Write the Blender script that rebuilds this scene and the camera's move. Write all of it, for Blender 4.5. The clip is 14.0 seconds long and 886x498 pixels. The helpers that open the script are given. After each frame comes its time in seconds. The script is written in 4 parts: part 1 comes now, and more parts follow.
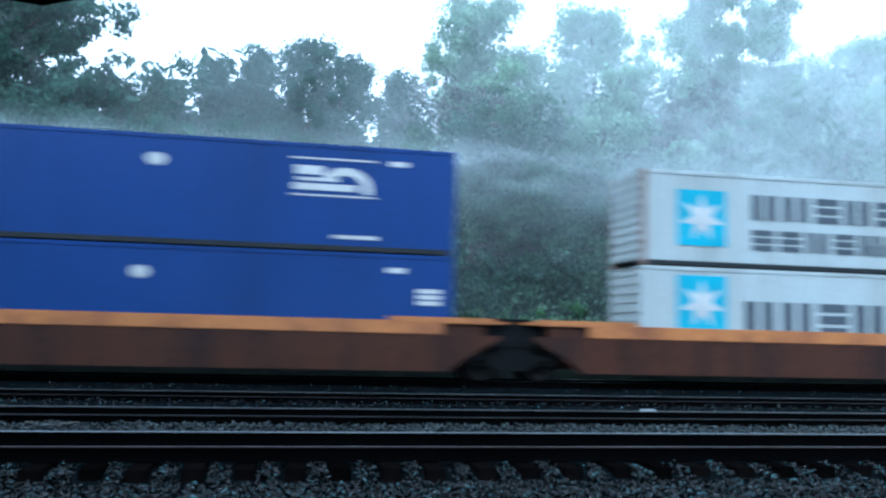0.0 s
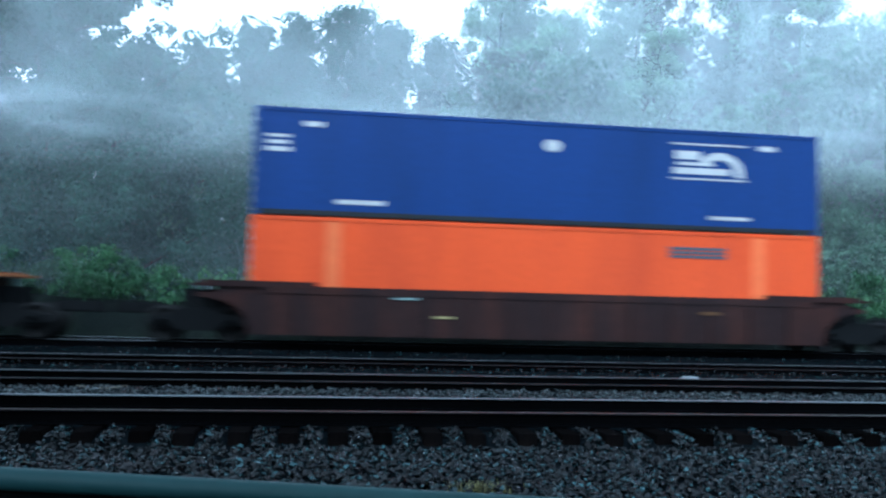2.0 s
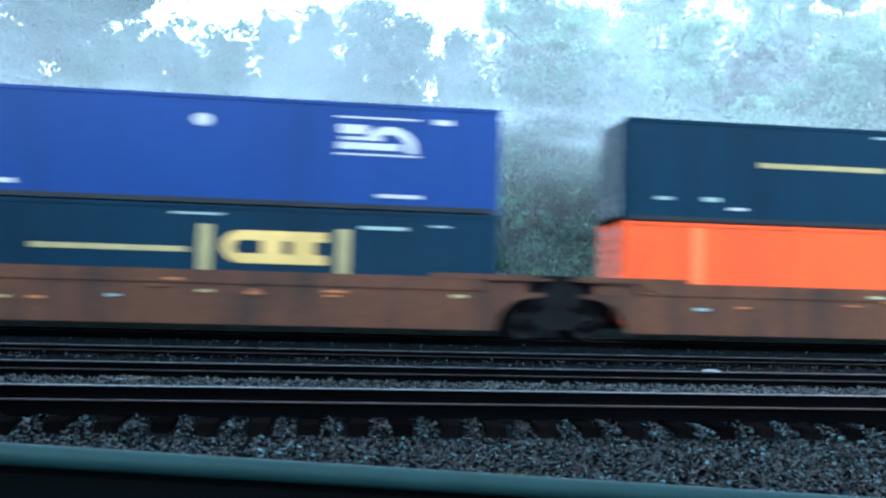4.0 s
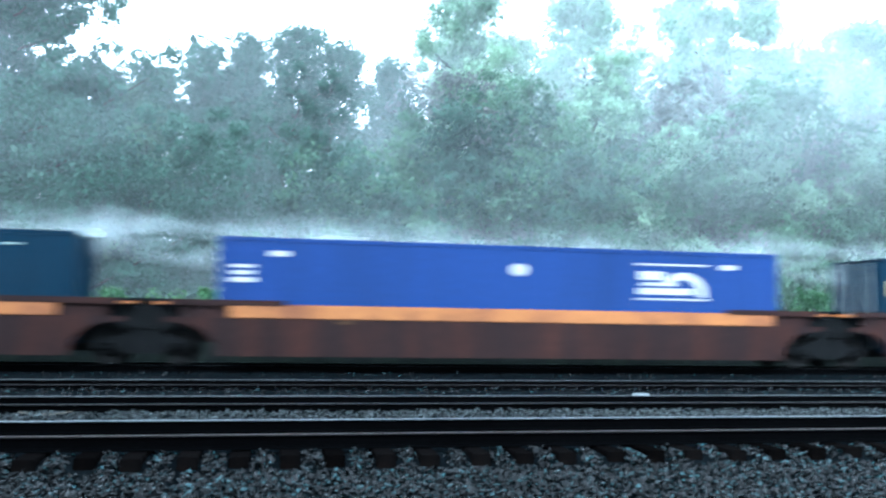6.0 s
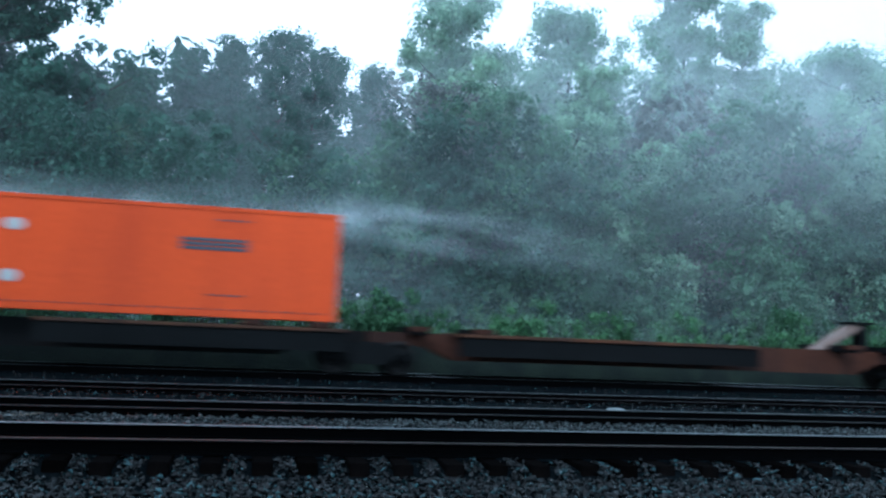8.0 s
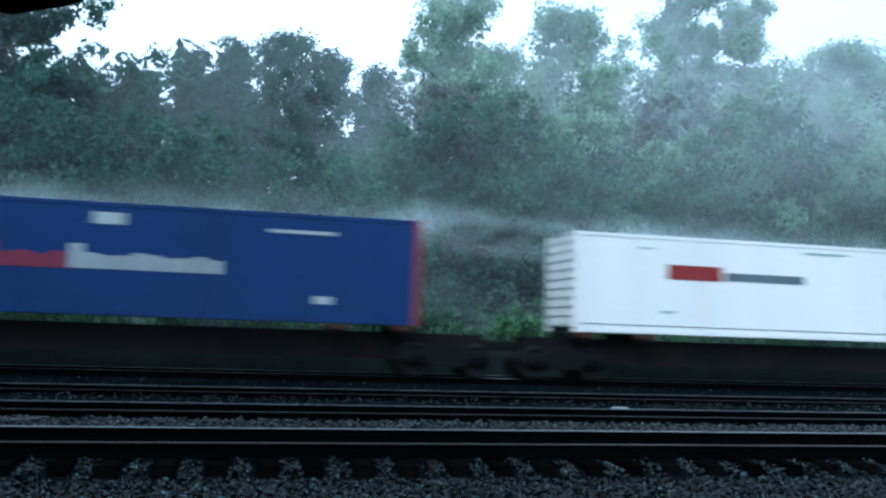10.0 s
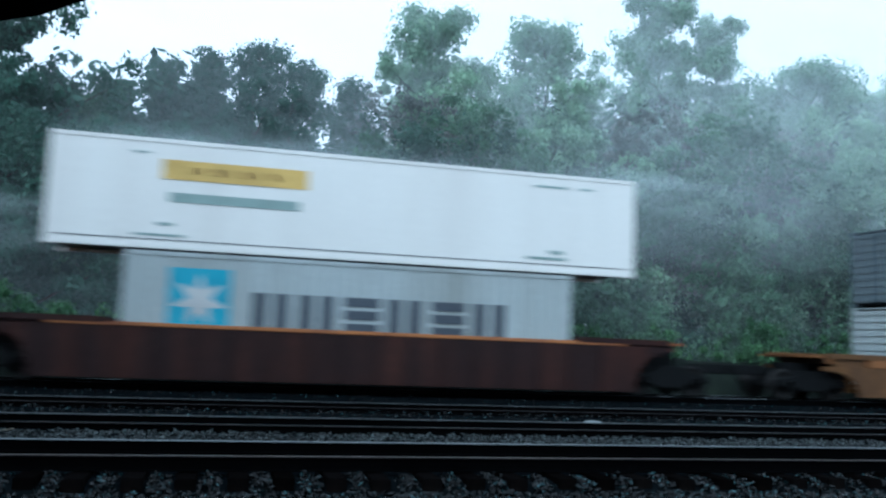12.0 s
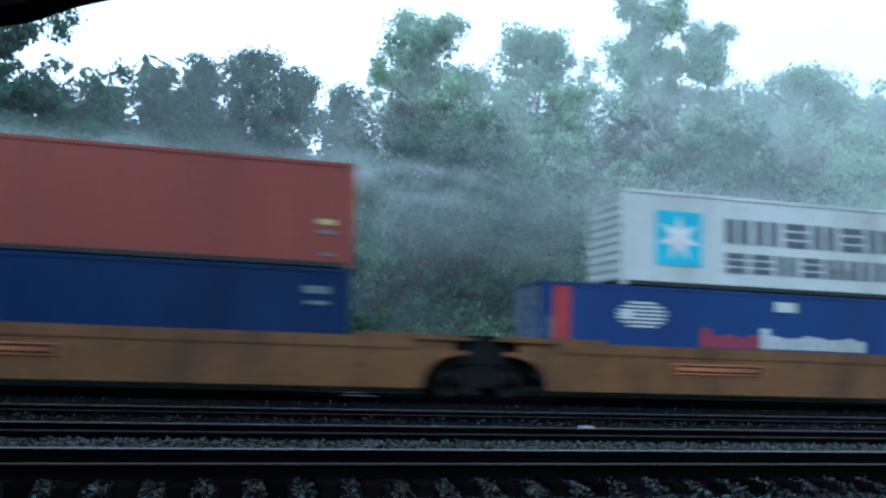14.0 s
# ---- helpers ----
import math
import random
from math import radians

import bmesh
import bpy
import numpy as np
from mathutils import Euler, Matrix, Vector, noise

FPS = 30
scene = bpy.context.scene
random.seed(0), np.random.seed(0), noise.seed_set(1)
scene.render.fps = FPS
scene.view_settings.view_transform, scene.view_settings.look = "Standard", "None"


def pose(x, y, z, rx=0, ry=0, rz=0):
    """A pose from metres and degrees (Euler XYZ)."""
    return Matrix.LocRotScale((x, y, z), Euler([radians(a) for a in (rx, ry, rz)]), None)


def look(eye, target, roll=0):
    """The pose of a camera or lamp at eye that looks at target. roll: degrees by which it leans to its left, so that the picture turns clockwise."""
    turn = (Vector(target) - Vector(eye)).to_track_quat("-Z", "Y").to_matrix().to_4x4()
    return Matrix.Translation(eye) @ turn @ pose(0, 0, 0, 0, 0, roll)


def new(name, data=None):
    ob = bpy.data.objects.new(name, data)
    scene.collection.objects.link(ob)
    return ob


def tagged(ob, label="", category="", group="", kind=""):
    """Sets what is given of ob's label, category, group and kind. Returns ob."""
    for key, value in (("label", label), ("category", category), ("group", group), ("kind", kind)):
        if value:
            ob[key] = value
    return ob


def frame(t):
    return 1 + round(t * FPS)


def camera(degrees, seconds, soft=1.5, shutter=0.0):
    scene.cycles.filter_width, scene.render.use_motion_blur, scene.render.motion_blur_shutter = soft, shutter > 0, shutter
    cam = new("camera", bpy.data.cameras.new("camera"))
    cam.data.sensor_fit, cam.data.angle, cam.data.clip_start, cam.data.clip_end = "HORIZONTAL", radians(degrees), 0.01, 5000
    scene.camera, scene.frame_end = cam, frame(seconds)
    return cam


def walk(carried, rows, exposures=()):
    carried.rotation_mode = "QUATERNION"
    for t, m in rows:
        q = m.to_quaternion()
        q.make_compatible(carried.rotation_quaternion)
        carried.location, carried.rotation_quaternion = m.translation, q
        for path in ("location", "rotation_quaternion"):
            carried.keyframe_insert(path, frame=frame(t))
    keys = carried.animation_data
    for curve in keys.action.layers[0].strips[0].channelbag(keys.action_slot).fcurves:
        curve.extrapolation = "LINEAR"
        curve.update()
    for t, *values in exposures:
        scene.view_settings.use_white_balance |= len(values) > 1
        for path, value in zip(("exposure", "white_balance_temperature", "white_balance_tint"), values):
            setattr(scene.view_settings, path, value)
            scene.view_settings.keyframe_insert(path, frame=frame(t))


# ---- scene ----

# ---------- camera ----------
EYE = (0.0, 0.0, 1.33)
TURNS = [  # seconds, yaw, pitch, roll
    (0, -10.84, 5.59, 1.45),
    (0.5, -10.71, 5.32, 1.45),
    (1, -9.99, 4.54, 1.41),
    (1.5, -9.07, 3.81, 1.38),
    (2, -8.25, 3.36, 1.51),
    (4.5, -6.82, 2.83, 1.50),
    (5, -6.70, 2.99, 1.41),
    (5.5, -7.05, 3.35, 1.04),
    (6, -11.36, 4.72, 0.92),
    (6.5, -12.57, 5.57, 1.19),
    (7, -13.75, 5.92, 1.88),
    (7.5, -13.19, 5.70, 2.42),
    (8, -12.69, 5.41, 2.42),
    (10.5, -12.57, 5.40, 1.82),
    (11, -13.12, 5.74, 2.01),
    (11.5, -13.66, 5.99, 2.07),
    (12, -14.14, 6.28, 2.26),
    (12.5, -14.46, 6.53, 2.13),
    (13, -14.59, 6.70, 1.84),
    (13.5, -14.68, 6.77, 2.14),
    (14, -14.61, 6.69, 1.97)]


def aim(yaw, pitch, roll, eye=EYE):
    return pose(*eye, 90 + pitch, 0, yaw) @ pose(0, 0, 0, 0, 0, roll)


# the hand sinks a little after the start, lowest at four and a half seconds, and lifts again
HEIGHTS = {0: 1.316, 0.5: 1.315, 1: 1.313, 1.5: 1.3115, 2: 1.3135, 4.5: 1.306, 5: 1.3115, 5.5: 1.3115, 6: 1.315, 6.5: 1.316, 7: 1.316, 7.5: 1.316, 8: 1.316}


cam = camera(54.0, 14.0, soft=2.4, shutter=0.45)
walk(cam, [(t, aim(a, b, c, (0.0, 0.0, HEIGHTS.get(t, 1.33)))) for t, a, b, c in TURNS],
     exposures=[(0.0, 1.22, 4600, 0), (1.0, 1.07, 4500, 0), (1.5, 1.12, 4500, 0), (2.0, 1.22, 4600, 0), (4.5, 1.90, 4700, 0), (5.0, 1.80, 4900, 0),
                (5.5, 1.92, 4900, 0), (6.0, 2.25, 4900, 0), (6.5, 1.38, 4600, 0), (7.0, 1.05, 4660, 1), (8.0, 0.88, 4660, 0), (10.5, 0.75, 4720, 0), (11.0, 0.65, 4740, 0),
                (11.5, 0.88, 4820, 0), (12.0, 0.62, 4860, 0), (12.5, 0.56, 4800, 0), (14.0, 0.83, 4790, 0)])

# ---------- light ----------
world = bpy.data.worlds.new("overcast_sky")
scene.world = world
world.use_nodes = True
wn = world.node_tree.nodes
sky = wn.new("ShaderNodeTexSky")
sky.sky_type = "NISHITA"
sky.sun_disc = False
sky.sun_elevation, sky.sun_rotation = radians(30), radians(213)
sky.air_density, sky.dust_density, sky.ozone_density = 1.0, 8.0, 1.0
cloud_mix = wn.new("ShaderNodeMix")  # an even layer of rain cloud before the clear sky
cloud_mix.data_type = "RGBA"
cloud_mix.inputs[0].default_value = 0.85
cloud_mix.inputs[7].default_value = (7.9, 8.1, 8.1, 1)
world.node_tree.links.new(sky.outputs[0], cloud_mix.inputs[6])
world.node_tree.links.new(cloud_mix.outputs[2], wn["Background"].inputs[0])
wn["Background"].inputs[1].default_value = 0.125
sun_data = bpy.data.lights.new("sun", "SUN")
sun_data.energy, sun_data.angle, sun_data.color = 1.3, radians(30), (1.0, 0.98, 0.95)
sun = new("sun", sun_data)
# the sun stands behind the cloud, over the near side of the line
sun.matrix_world = look((0, 0, 100), (33, 50, 100 - 60 * math.tan(radians(30))))

# ---------- materials ----------


def mat(name, color, rough=0.6, metal=0.0, grain=0.25, scale=6.0, big=0.6, bump=0.15, spot=None, vary=0.0, streak=1.0, island=0.0, spec=0.18, uneven=1.0):
    """A surface with grain and larger stains; spot: the colour of the stains; streak > 1 draws stains out downwards."""
    m = bpy.data.materials.new(name)
    m.use_nodes = True
    nt = m.node_tree
    N, K = nt.nodes, nt.links
    b = N["Principled BSDF"]
    co = N.new("ShaderNodeTexCoord")
    mp = N.new("ShaderNodeMapping")
    mp.inputs["Scale"].default_value = (1, 1, 1 / streak)
    K.new(co.outputs["Object"], mp.inputs[0])
    n1 = N.new("ShaderNodeTexNoise")
    n1.inputs["Scale"].default_value, n1.inputs["Detail"].default_value = scale, 6
    n2 = N.new("ShaderNodeTexNoise")
    n2.inputs["Scale"].default_value, n2.inputs["Detail"].default_value = big, 4
    K.new(co.outputs["Object"], n1.inputs["Vector"])
    K.new(mp.outputs[0], n2.inputs["Vector"])
    ramp = N.new("ShaderNodeMapRange")
    ramp.inputs[1].default_value, ramp.inputs[2].default_value = 0.42, 0.72
    K.new(n2.outputs[0], ramp.inputs[0])
    mix = N.new("ShaderNodeMix")
    mix.data_type = "RGBA"
    mix.inputs[6].default_value = (*color, 1)
    mix.inputs[7].default_value = (*(spot or tuple(c * 0.7 for c in color)), 1)
    K.new(ramp.outputs[0], mix.inputs[0])
    val = N.new("ShaderNodeMapRange")
    val.inputs[3].default_value, val.inputs[4].default_value = 1 - grain, 1 + grain
    K.new(n1.outputs[0], val.inputs[0])
    hsv = N.new("ShaderNodeHueSaturation")
    K.new(mix.outputs[2], hsv.inputs["Color"])
    last = val.outputs[0]
    for kind, amount in (("ShaderNodeObjectInfo", vary), ("ShaderNodeNewGeometry", island)):
        if amount:
            inf = N.new(kind)
            r2 = N.new("ShaderNodeMapRange")
            r2.inputs[3].default_value, r2.inputs[4].default_value = 1 - amount, 1 + amount
            pick = inf.outputs["Random" if kind == "ShaderNodeObjectInfo" else "Random Per Island"]
            if uneven > 1:  # few pale pieces among many dark ones, standing in for glints
                r2.inputs[3].default_value, r2.inputs[4].default_value = 1 - amount, uneven * 1.25 * amount
                pw = N.new("ShaderNodeMath")
                pw.operation = "POWER"
                pw.inputs[1].default_value = uneven
                K.new(pick, pw.inputs[0])
                pick = pw.outputs[0]
            K.new(pick, r2.inputs[0])
            mul = N.new("ShaderNodeMath")
            mul.operation = "MULTIPLY"
            K.new(last, mul.inputs[0])
            K.new(r2.outputs[0], mul.inputs[1])
            last = mul.outputs[0]
    K.new(last, hsv.inputs["Value"])
    K.new(hsv.outputs[0], b.inputs["Base Color"])
    b.inputs["Roughness"].default_value, b.inputs["Metallic"].default_value = rough, metal
    b.inputs["Specular IOR Level"].default_value = spec
    if bump:
        bp = N.new("ShaderNodeBump")
        bp.inputs["Strength"].default_value, bp.inputs["Distance"].default_value = bump, 0.02
        K.new(n1.outputs[0], bp.inputs["Height"])
        K.new(bp.outputs[0], b.inputs["Normal"])
    return m


def leaf_mat(name, color, gap_shade, shine=0.45):
    """Wet foliage, light passing through: blotches of a darker green paint the shaded gaps between bushes."""
    m = mat(name, color, rough=0.45, grain=0.45, scale=0.55, big=0.3, bump=0.0, spot=gap_shade, island=0.13)
    nt = m.node_tree
    b = nt.nodes["Principled BSDF"]
    tr = nt.nodes.new("ShaderNodeBsdfTranslucent")
    hsv = nt.nodes["Hue/Saturation/Value"]
    nt.links.new(hsv.outputs[0], tr.inputs[0])
    mx = nt.nodes.new("ShaderNodeMixShader")
    mx.inputs[0].default_value = shine
    nt.links.new(b.outputs[0], mx.inputs[1])
    nt.links.new(tr.outputs[0], mx.inputs[2])
    nt.links.new(mx.outputs[0], nt.nodes["Material Output"].inputs[0])
    return m


M_BLUE = mat("blue_paint", (0.0122, 0.0315, 0.127), 0.4, spot=(0.0098, 0.0255, 0.1), streak=4, bump=0.05, spec=0.1)
M_NAVY = mat("navy_paint", (0.0035, 0.016, 0.032), 0.4, streak=4, bump=0.05, spec=0.08)
M_DEEP = mat("deep_blue_paint", (0.004, 0.014, 0.052), 0.4, streak=4, bump=0.05, spec=0.08)
M_ORANGE = mat("orange_paint", (0.5, 0.063, 0.0115), 0.4, spot=(0.4, 0.05, 0.0115), streak=4, bump=0.05, grain=0.2, spec=0.1)
M_ORANGE_WORN = mat("worn_orange_paint", (0.55, 0.11, 0.028), 0.5, spot=(0.45, 0.12, 0.035), streak=4, bump=0.05)
M_STICK = mat("wet_dead_wood", (0.16, 0.14, 0.11), 0.6)
M_SCRAP = mat("pale_wet_scrap", (0.15, 0.17, 0.175), 0.5)
M_GREY = mat("pale_grey_paint", (0.29, 0.325, 0.33), 0.45, spot=(0.21, 0.23, 0.225), streak=6, bump=0.05, grain=0.14)
M_SLATE = mat("slate_grey_paint", (0.078, 0.1, 0.115), 0.5, spot=(0.055, 0.07, 0.08), streak=6, bump=0.05)
M_WHITE = mat("white_paint", (0.56, 0.56, 0.54), 0.4, spot=(0.51, 0.505, 0.485), streak=7, bump=0.03, grain=0.06)
M_STACK = mat("dull_blue_paint", (0.0086, 0.0242, 0.09), 0.4, spot=(0.0072, 0.019, 0.072), streak=5, bump=0.05, spec=0.1)
M_RAIL_BROWN = mat("brown_rail_head", (0.034, 0.026, 0.024), 0.4, metal=0.5, grain=0.4)
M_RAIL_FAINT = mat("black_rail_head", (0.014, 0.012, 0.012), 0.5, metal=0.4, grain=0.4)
M_BROWN = mat("red_brown_paint", (0.125, 0.03, 0.024), 0.5, spot=(0.095, 0.024, 0.019), streak=6, bump=0.05)
M_RED = mat("red_paint", (0.17, 0.018, 0.018), 0.45, bump=0.05)
M_YELLOW = mat("yellow_paint", (0.47, 0.33, 0.1), 0.5, grain=0.2, bump=0.03)
M_MARK_WHITE = mat("white_marking", (0.37, 0.38, 0.38), 0.5, grain=0.15, bump=0.02)
M_MARK_DARK = mat("dark_marking", (0.05, 0.06, 0.075), 0.5, grain=0.1, bump=0.02)
M_CYAN = mat("sky_blue_marking", (0.05, 0.27, 0.37), 0.5, grain=0.15, bump=0.02)
M_GREEN_MARK = mat("grey_green_marking", (0.2, 0.27, 0.26), 0.5, grain=0.15, bump=0.02)
M_CREAM = mat("cream_marking", (0.4, 0.34, 0.17), 0.5, grain=0.2, bump=0.02)
M_POST = mat("rust_stained_grey_paint", (0.17, 0.13, 0.115), 0.55, spot=(0.1, 0.06, 0.045), big=1.5, grain=0.3)
M_DULL_YELLOW = mat("faded_yellow_paint", (0.27, 0.23, 0.1), 0.5, grain=0.2, bump=0.03)
M_GAP = mat("stack_gap_shade_and_floor", (0.012, 0.014, 0.016), 0.6)
M_SILL = mat("orange_steel", (0.29, 0.115, 0.035), 0.55, spot=(0.15, 0.055, 0.025), big=0.9, grain=0.35)
M_SILL_DULL = mat("dull_orange_steel", (0.14, 0.06, 0.02), 0.6, spot=(0.07, 0.033, 0.015), big=0.9, grain=0.4)
M_OCHRE = mat("ochre_steel", (0.074, 0.036, 0.012), 0.6, spot=(0.036, 0.018, 0.009), big=0.9, grain=0.45, streak=3)
M_RUST = mat("rusty_brown_steel", (0.038, 0.0145, 0.0085), 0.65, spot=(0.015, 0.008, 0.0068), big=1.1, grain=0.5, streak=4, spec=0.1)
M_RUSTED = mat("bright_rust_steel", (0.058, 0.0235, 0.0105), 0.65, spot=(0.022, 0.012, 0.008), big=1.1, grain=0.55, streak=3)
M_PLUM = mat("dark_plum_steel", (0.0125, 0.006, 0.006), 0.6, spot=(0.03, 0.0105, 0.0075), big=1.6, grain=0.5, streak=6, spec=0.1)
# Near-black base colours for the beams and running gear under the loads.
M_BEAM = mat("near_black_steel", (0.0045, 0.0045, 0.005), 0.7, spot=(0.009, 0.0065, 0.006), big=1.2, grain=0.5, spec=0.05)
M_TRUCK = mat("near_black_cast_steel", (0.004, 0.0045, 0.005), 0.7, grain=0.4, spec=0.06)
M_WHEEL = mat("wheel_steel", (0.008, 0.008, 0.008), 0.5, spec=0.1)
# Rail sides, ties, ballast, ground: deep shade is put into near-black colours.
M_RAIL = mat("shade_black_rail_side", (0.0012, 0.0013, 0.0015), 0.7, grain=0.4, scale=15, spec=0.0)
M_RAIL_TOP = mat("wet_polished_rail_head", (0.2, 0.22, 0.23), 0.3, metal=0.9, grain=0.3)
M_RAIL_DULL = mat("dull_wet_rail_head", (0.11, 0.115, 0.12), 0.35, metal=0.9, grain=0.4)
M_TIE = mat("shaded_creosoted_tie_wood", (0.002, 0.0018, 0.0018), 0.7, spot=(0.007, 0.005, 0.0042), big=2.0, grain=0.5, scale=18, vary=0.4, spec=0.0)
# A few stones are coloured pale to paint the sparkle of wet facets.
M_STONE = mat("shaded_wet_stone_with_glints", (0.0023, 0.0052, 0.0058), 0.25, grain=0.5, scale=30, bump=0.4, island=0.9, spec=0.14, uneven=10.0)
M_STONE_PALE = mat("pale_ballast_stone", (0.017, 0.022, 0.0225), 0.4, grain=0.5, scale=30, bump=0.4, island=0.75, spec=0.15, uneven=2.2)
M_GROUND = mat("shaded_wet_gravel_ground", (0.0024, 0.0034, 0.0042), 0.9, spot=(0.0042, 0.0056, 0.0064), grain=0.6, scale=22, big=0.8, bump=0.9, spec=0.0)
M_BANK = mat("weedy_wet_gravel", (0.0055, 0.0078, 0.0068), 0.8, spot=(0.0105, 0.015, 0.0105), grain=0.6, scale=14, big=0.9, bump=0.8, spec=0.05)
M_BARK = mat("wet_bark", (0.05, 0.045, 0.04), 0.8, grain=0.5, scale=10, bump=0.5)
M_RUBBER = mat("wet_window_seal", (0.01, 0.026, 0.027), 0.5, grain=0.3, scale=30, bump=0.05, spec=0.08)
M_GRASS = mat("yellowed_grass", (0.09, 0.085, 0.03), 0.6, island=0.4)
M_BLACK = mat("black_door_trim", (0.002, 0.0028, 0.003), 0.9, spec=0.0)
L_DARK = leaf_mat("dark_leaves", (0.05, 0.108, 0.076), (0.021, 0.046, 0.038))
L_MID = leaf_mat("green_leaves", (0.105, 0.195, 0.115), (0.034, 0.068, 0.05))
L_PALE = leaf_mat("pale_leaves", (0.28, 0.41, 0.28), (0.13, 0.21, 0.155))
L_SHRUB = leaf_mat("shrub_leaves", (0.08, 0.165, 0.075), (0.03, 0.072, 0.04))
L_TWIG = leaf_mat("brownish_twigs", (0.19, 0.2, 0.19), (0.085, 0.1, 0.1))

# ---------- mesh tools ----------


def mesh_of(name, verts, faces, material, smooth=False):
    me = bpy.data.meshes.new(name)
    me.from_pydata([tuple(v) for v in verts], [], [tuple(f) for f in faces])
    me.materials.append(material)
    if smooth:
        for p in me.polygons:
            p.use_smooth = True
    me.update()
    return me


def part(name, data, parent, label="", at=None):
    ob = new(name, data)
    ob.parent = parent
    if at is not None:
        ob.matrix_basis = at
    if label:
        tagged(ob, label)
    return ob


def thing(name, label, category, m, group="", kind="", data=None):
    ob = new(name, data)
    ob.matrix_basis = m
    return tagged(ob, label, category, group, kind)


def box_data(name, x0, x1, y0, y1, z0, z1, material, bevel=0.0):
    bm = bmesh.new()
    bmesh.ops.create_cube(bm, size=1.0)
    for v in bm.verts:
        v.co = Vector(((x0 + x1) / 2 + v.co.x * (x1 - x0), (y0 + y1) / 2 + v.co.y * (y1 - y0), (z0 + z1) / 2 + v.co.z * (z1 - z0)))
    if bevel:
        bmesh.ops.bevel(bm, geom=bm.edges[:], offset=bevel, segments=2, affect="EDGES")
    me = bpy.data.meshes.new(name)
    bm.to_mesh(me)
    bm.free()
    me.materials.append(material)
    return me


def boxes_data(name, boxes, material):
    """Several boxes of one part in one mesh."""
    vs, fs = [], []
    for x0, x1, y0, y1, z0, z1 in boxes:
        k = len(vs)
        vs += [(x, y, z) for z in (z0, z1) for x, y in ((x0, y0), (x1, y0), (x1, y1), (x0, y1))]
        fs += [[k + i for i in f] for f in ((3, 2, 1, 0), (4, 5, 6, 7), (0, 1, 5, 4), (1, 2, 6, 5), (2, 3, 7, 6), (3, 0, 4, 7))]
    return mesh_of(name, vs, fs, material)


def plate_data(name, outline, y0, y1, material):
    """A plate with an outline in x and z, between two depths."""
    n = len(outline)
    vs = [(x, y0, z) for x, z in outline] + [(x, y1, z) for x, z in outline]
    fs = [list(range(n)), list(range(2 * n - 1, n - 1, -1))] + [[i, i + n, (i + 1) % n + n, (i + 1) % n] for i in range(n)]
    me = mesh_of(name, vs, fs, material)
    bm = bmesh.new()
    bm.from_mesh(me)
    bmesh.ops.recalc_face_normals(bm, faces=bm.faces[:])
    bm.to_mesh(me)
    bm.free()
    return me


def wheel_data(name, r, y0, y1, material, n=28):
    """A wheel about the y axis: tread, flange and dished plate."""
    prof = [(y0, 0.12), (y0, r * 0.3), (y0 + (y1 - y0) * 0.4, r * 0.4), (y0 + (y1 - y0) * 0.4, r * 0.8), (y0, r * 0.86), (y0, r),
            (y1 - 0.03, r * 1.01), (y1 - 0.03, r * 1.06), (y1, r * 1.06), (y1, 0.12)]
    vs = [(q * math.cos(2 * math.pi * i / n), y, q * math.sin(2 * math.pi * i / n)) for i in range(n) for y, q in prof]
    k = len(prof)
    fs = [[i * k + j, ((i + 1) % n) * k + j, ((i + 1) % n) * k + j + 1, i * k + j + 1] for i in range(n) for j in range(k - 1)]
    fs += [[i * k for i in range(n)][::-1], [i * k + k - 1 for i in range(n)]]
    return mesh_of(name, vs, fs, material, True)


# ---------- the ground and the four tracks ----------
LINE_Y = 24.6  # the middle of the train's track
RAIL_Z = 0.05
X0, X1 = -60, 120
TIE_X, TIE_STEP = -2.467, 0.553


def ground():
    xs = [-2500, -60, -12, 0, 12, 30, 60, 2500]
    ys = [(-2500, -0.75), (2.0, -0.75), (6.9, -0.65), (8.7, -0.56), (9.65, -0.43), (10.0, -0.40), (10.15, -0.31), (10.5, -0.275), (12.3, -0.275), (13.2, -0.2), (14.3, -0.26), (17.0, -0.24), (19.0, -0.24), (20.8, -0.26), (22.0, -0.14), (26.2, -0.1),
          (27.2, -0.40), (28.5, -0.55), (60, -0.3), (2500, -0.3)]
    vs = [(x, y, z) for y, z in ys for x in xs]
    n = len(xs)
    fs = [[j * n + i, j * n + i + 1, (j + 1) * n + i + 1, (j + 1) * n + i] for j in range(len(ys) - 1) for i in range(n - 1)]
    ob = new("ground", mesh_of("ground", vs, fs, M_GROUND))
    tagged(ob, "dark wet gravel ground beside and under the tracks", "ground", kind="structure")


def far_bank():
    """A low dark gravel bank between the far track and the shrubs."""
    vs, fs, nx = [], [], 150
    profile = [(27.5, -0.45), (27.9, 0.15), (28.4, 0.75), (29.0, 1.05), (30.2, 1.1), (33.0, 1.0), (36.0, 0.4), (40.0, -0.5)]
    for i in range(nx + 1):
        x = -45 + 115 * i / nx
        for y, z in profile:
            vs.append((x, y + 0.25 * noise.noise((x * 0.7, y, 3)), z + (0.16 * noise.noise((x * 0.5, y * 0.9, 7)) if z > 0 else 0)))
    k = len(profile)
    fs = [[i * k + j, (i + 1) * k + j, (i + 1) * k + j + 1, i * k + j + 1] for i in range(nx) for j in range(k - 1)]
    tagged(new("gravel_bank", mesh_of("gravel_bank", vs, fs, M_BANK, True)), "low weedy gravel bank behind the far track", "embankment", kind="structure")


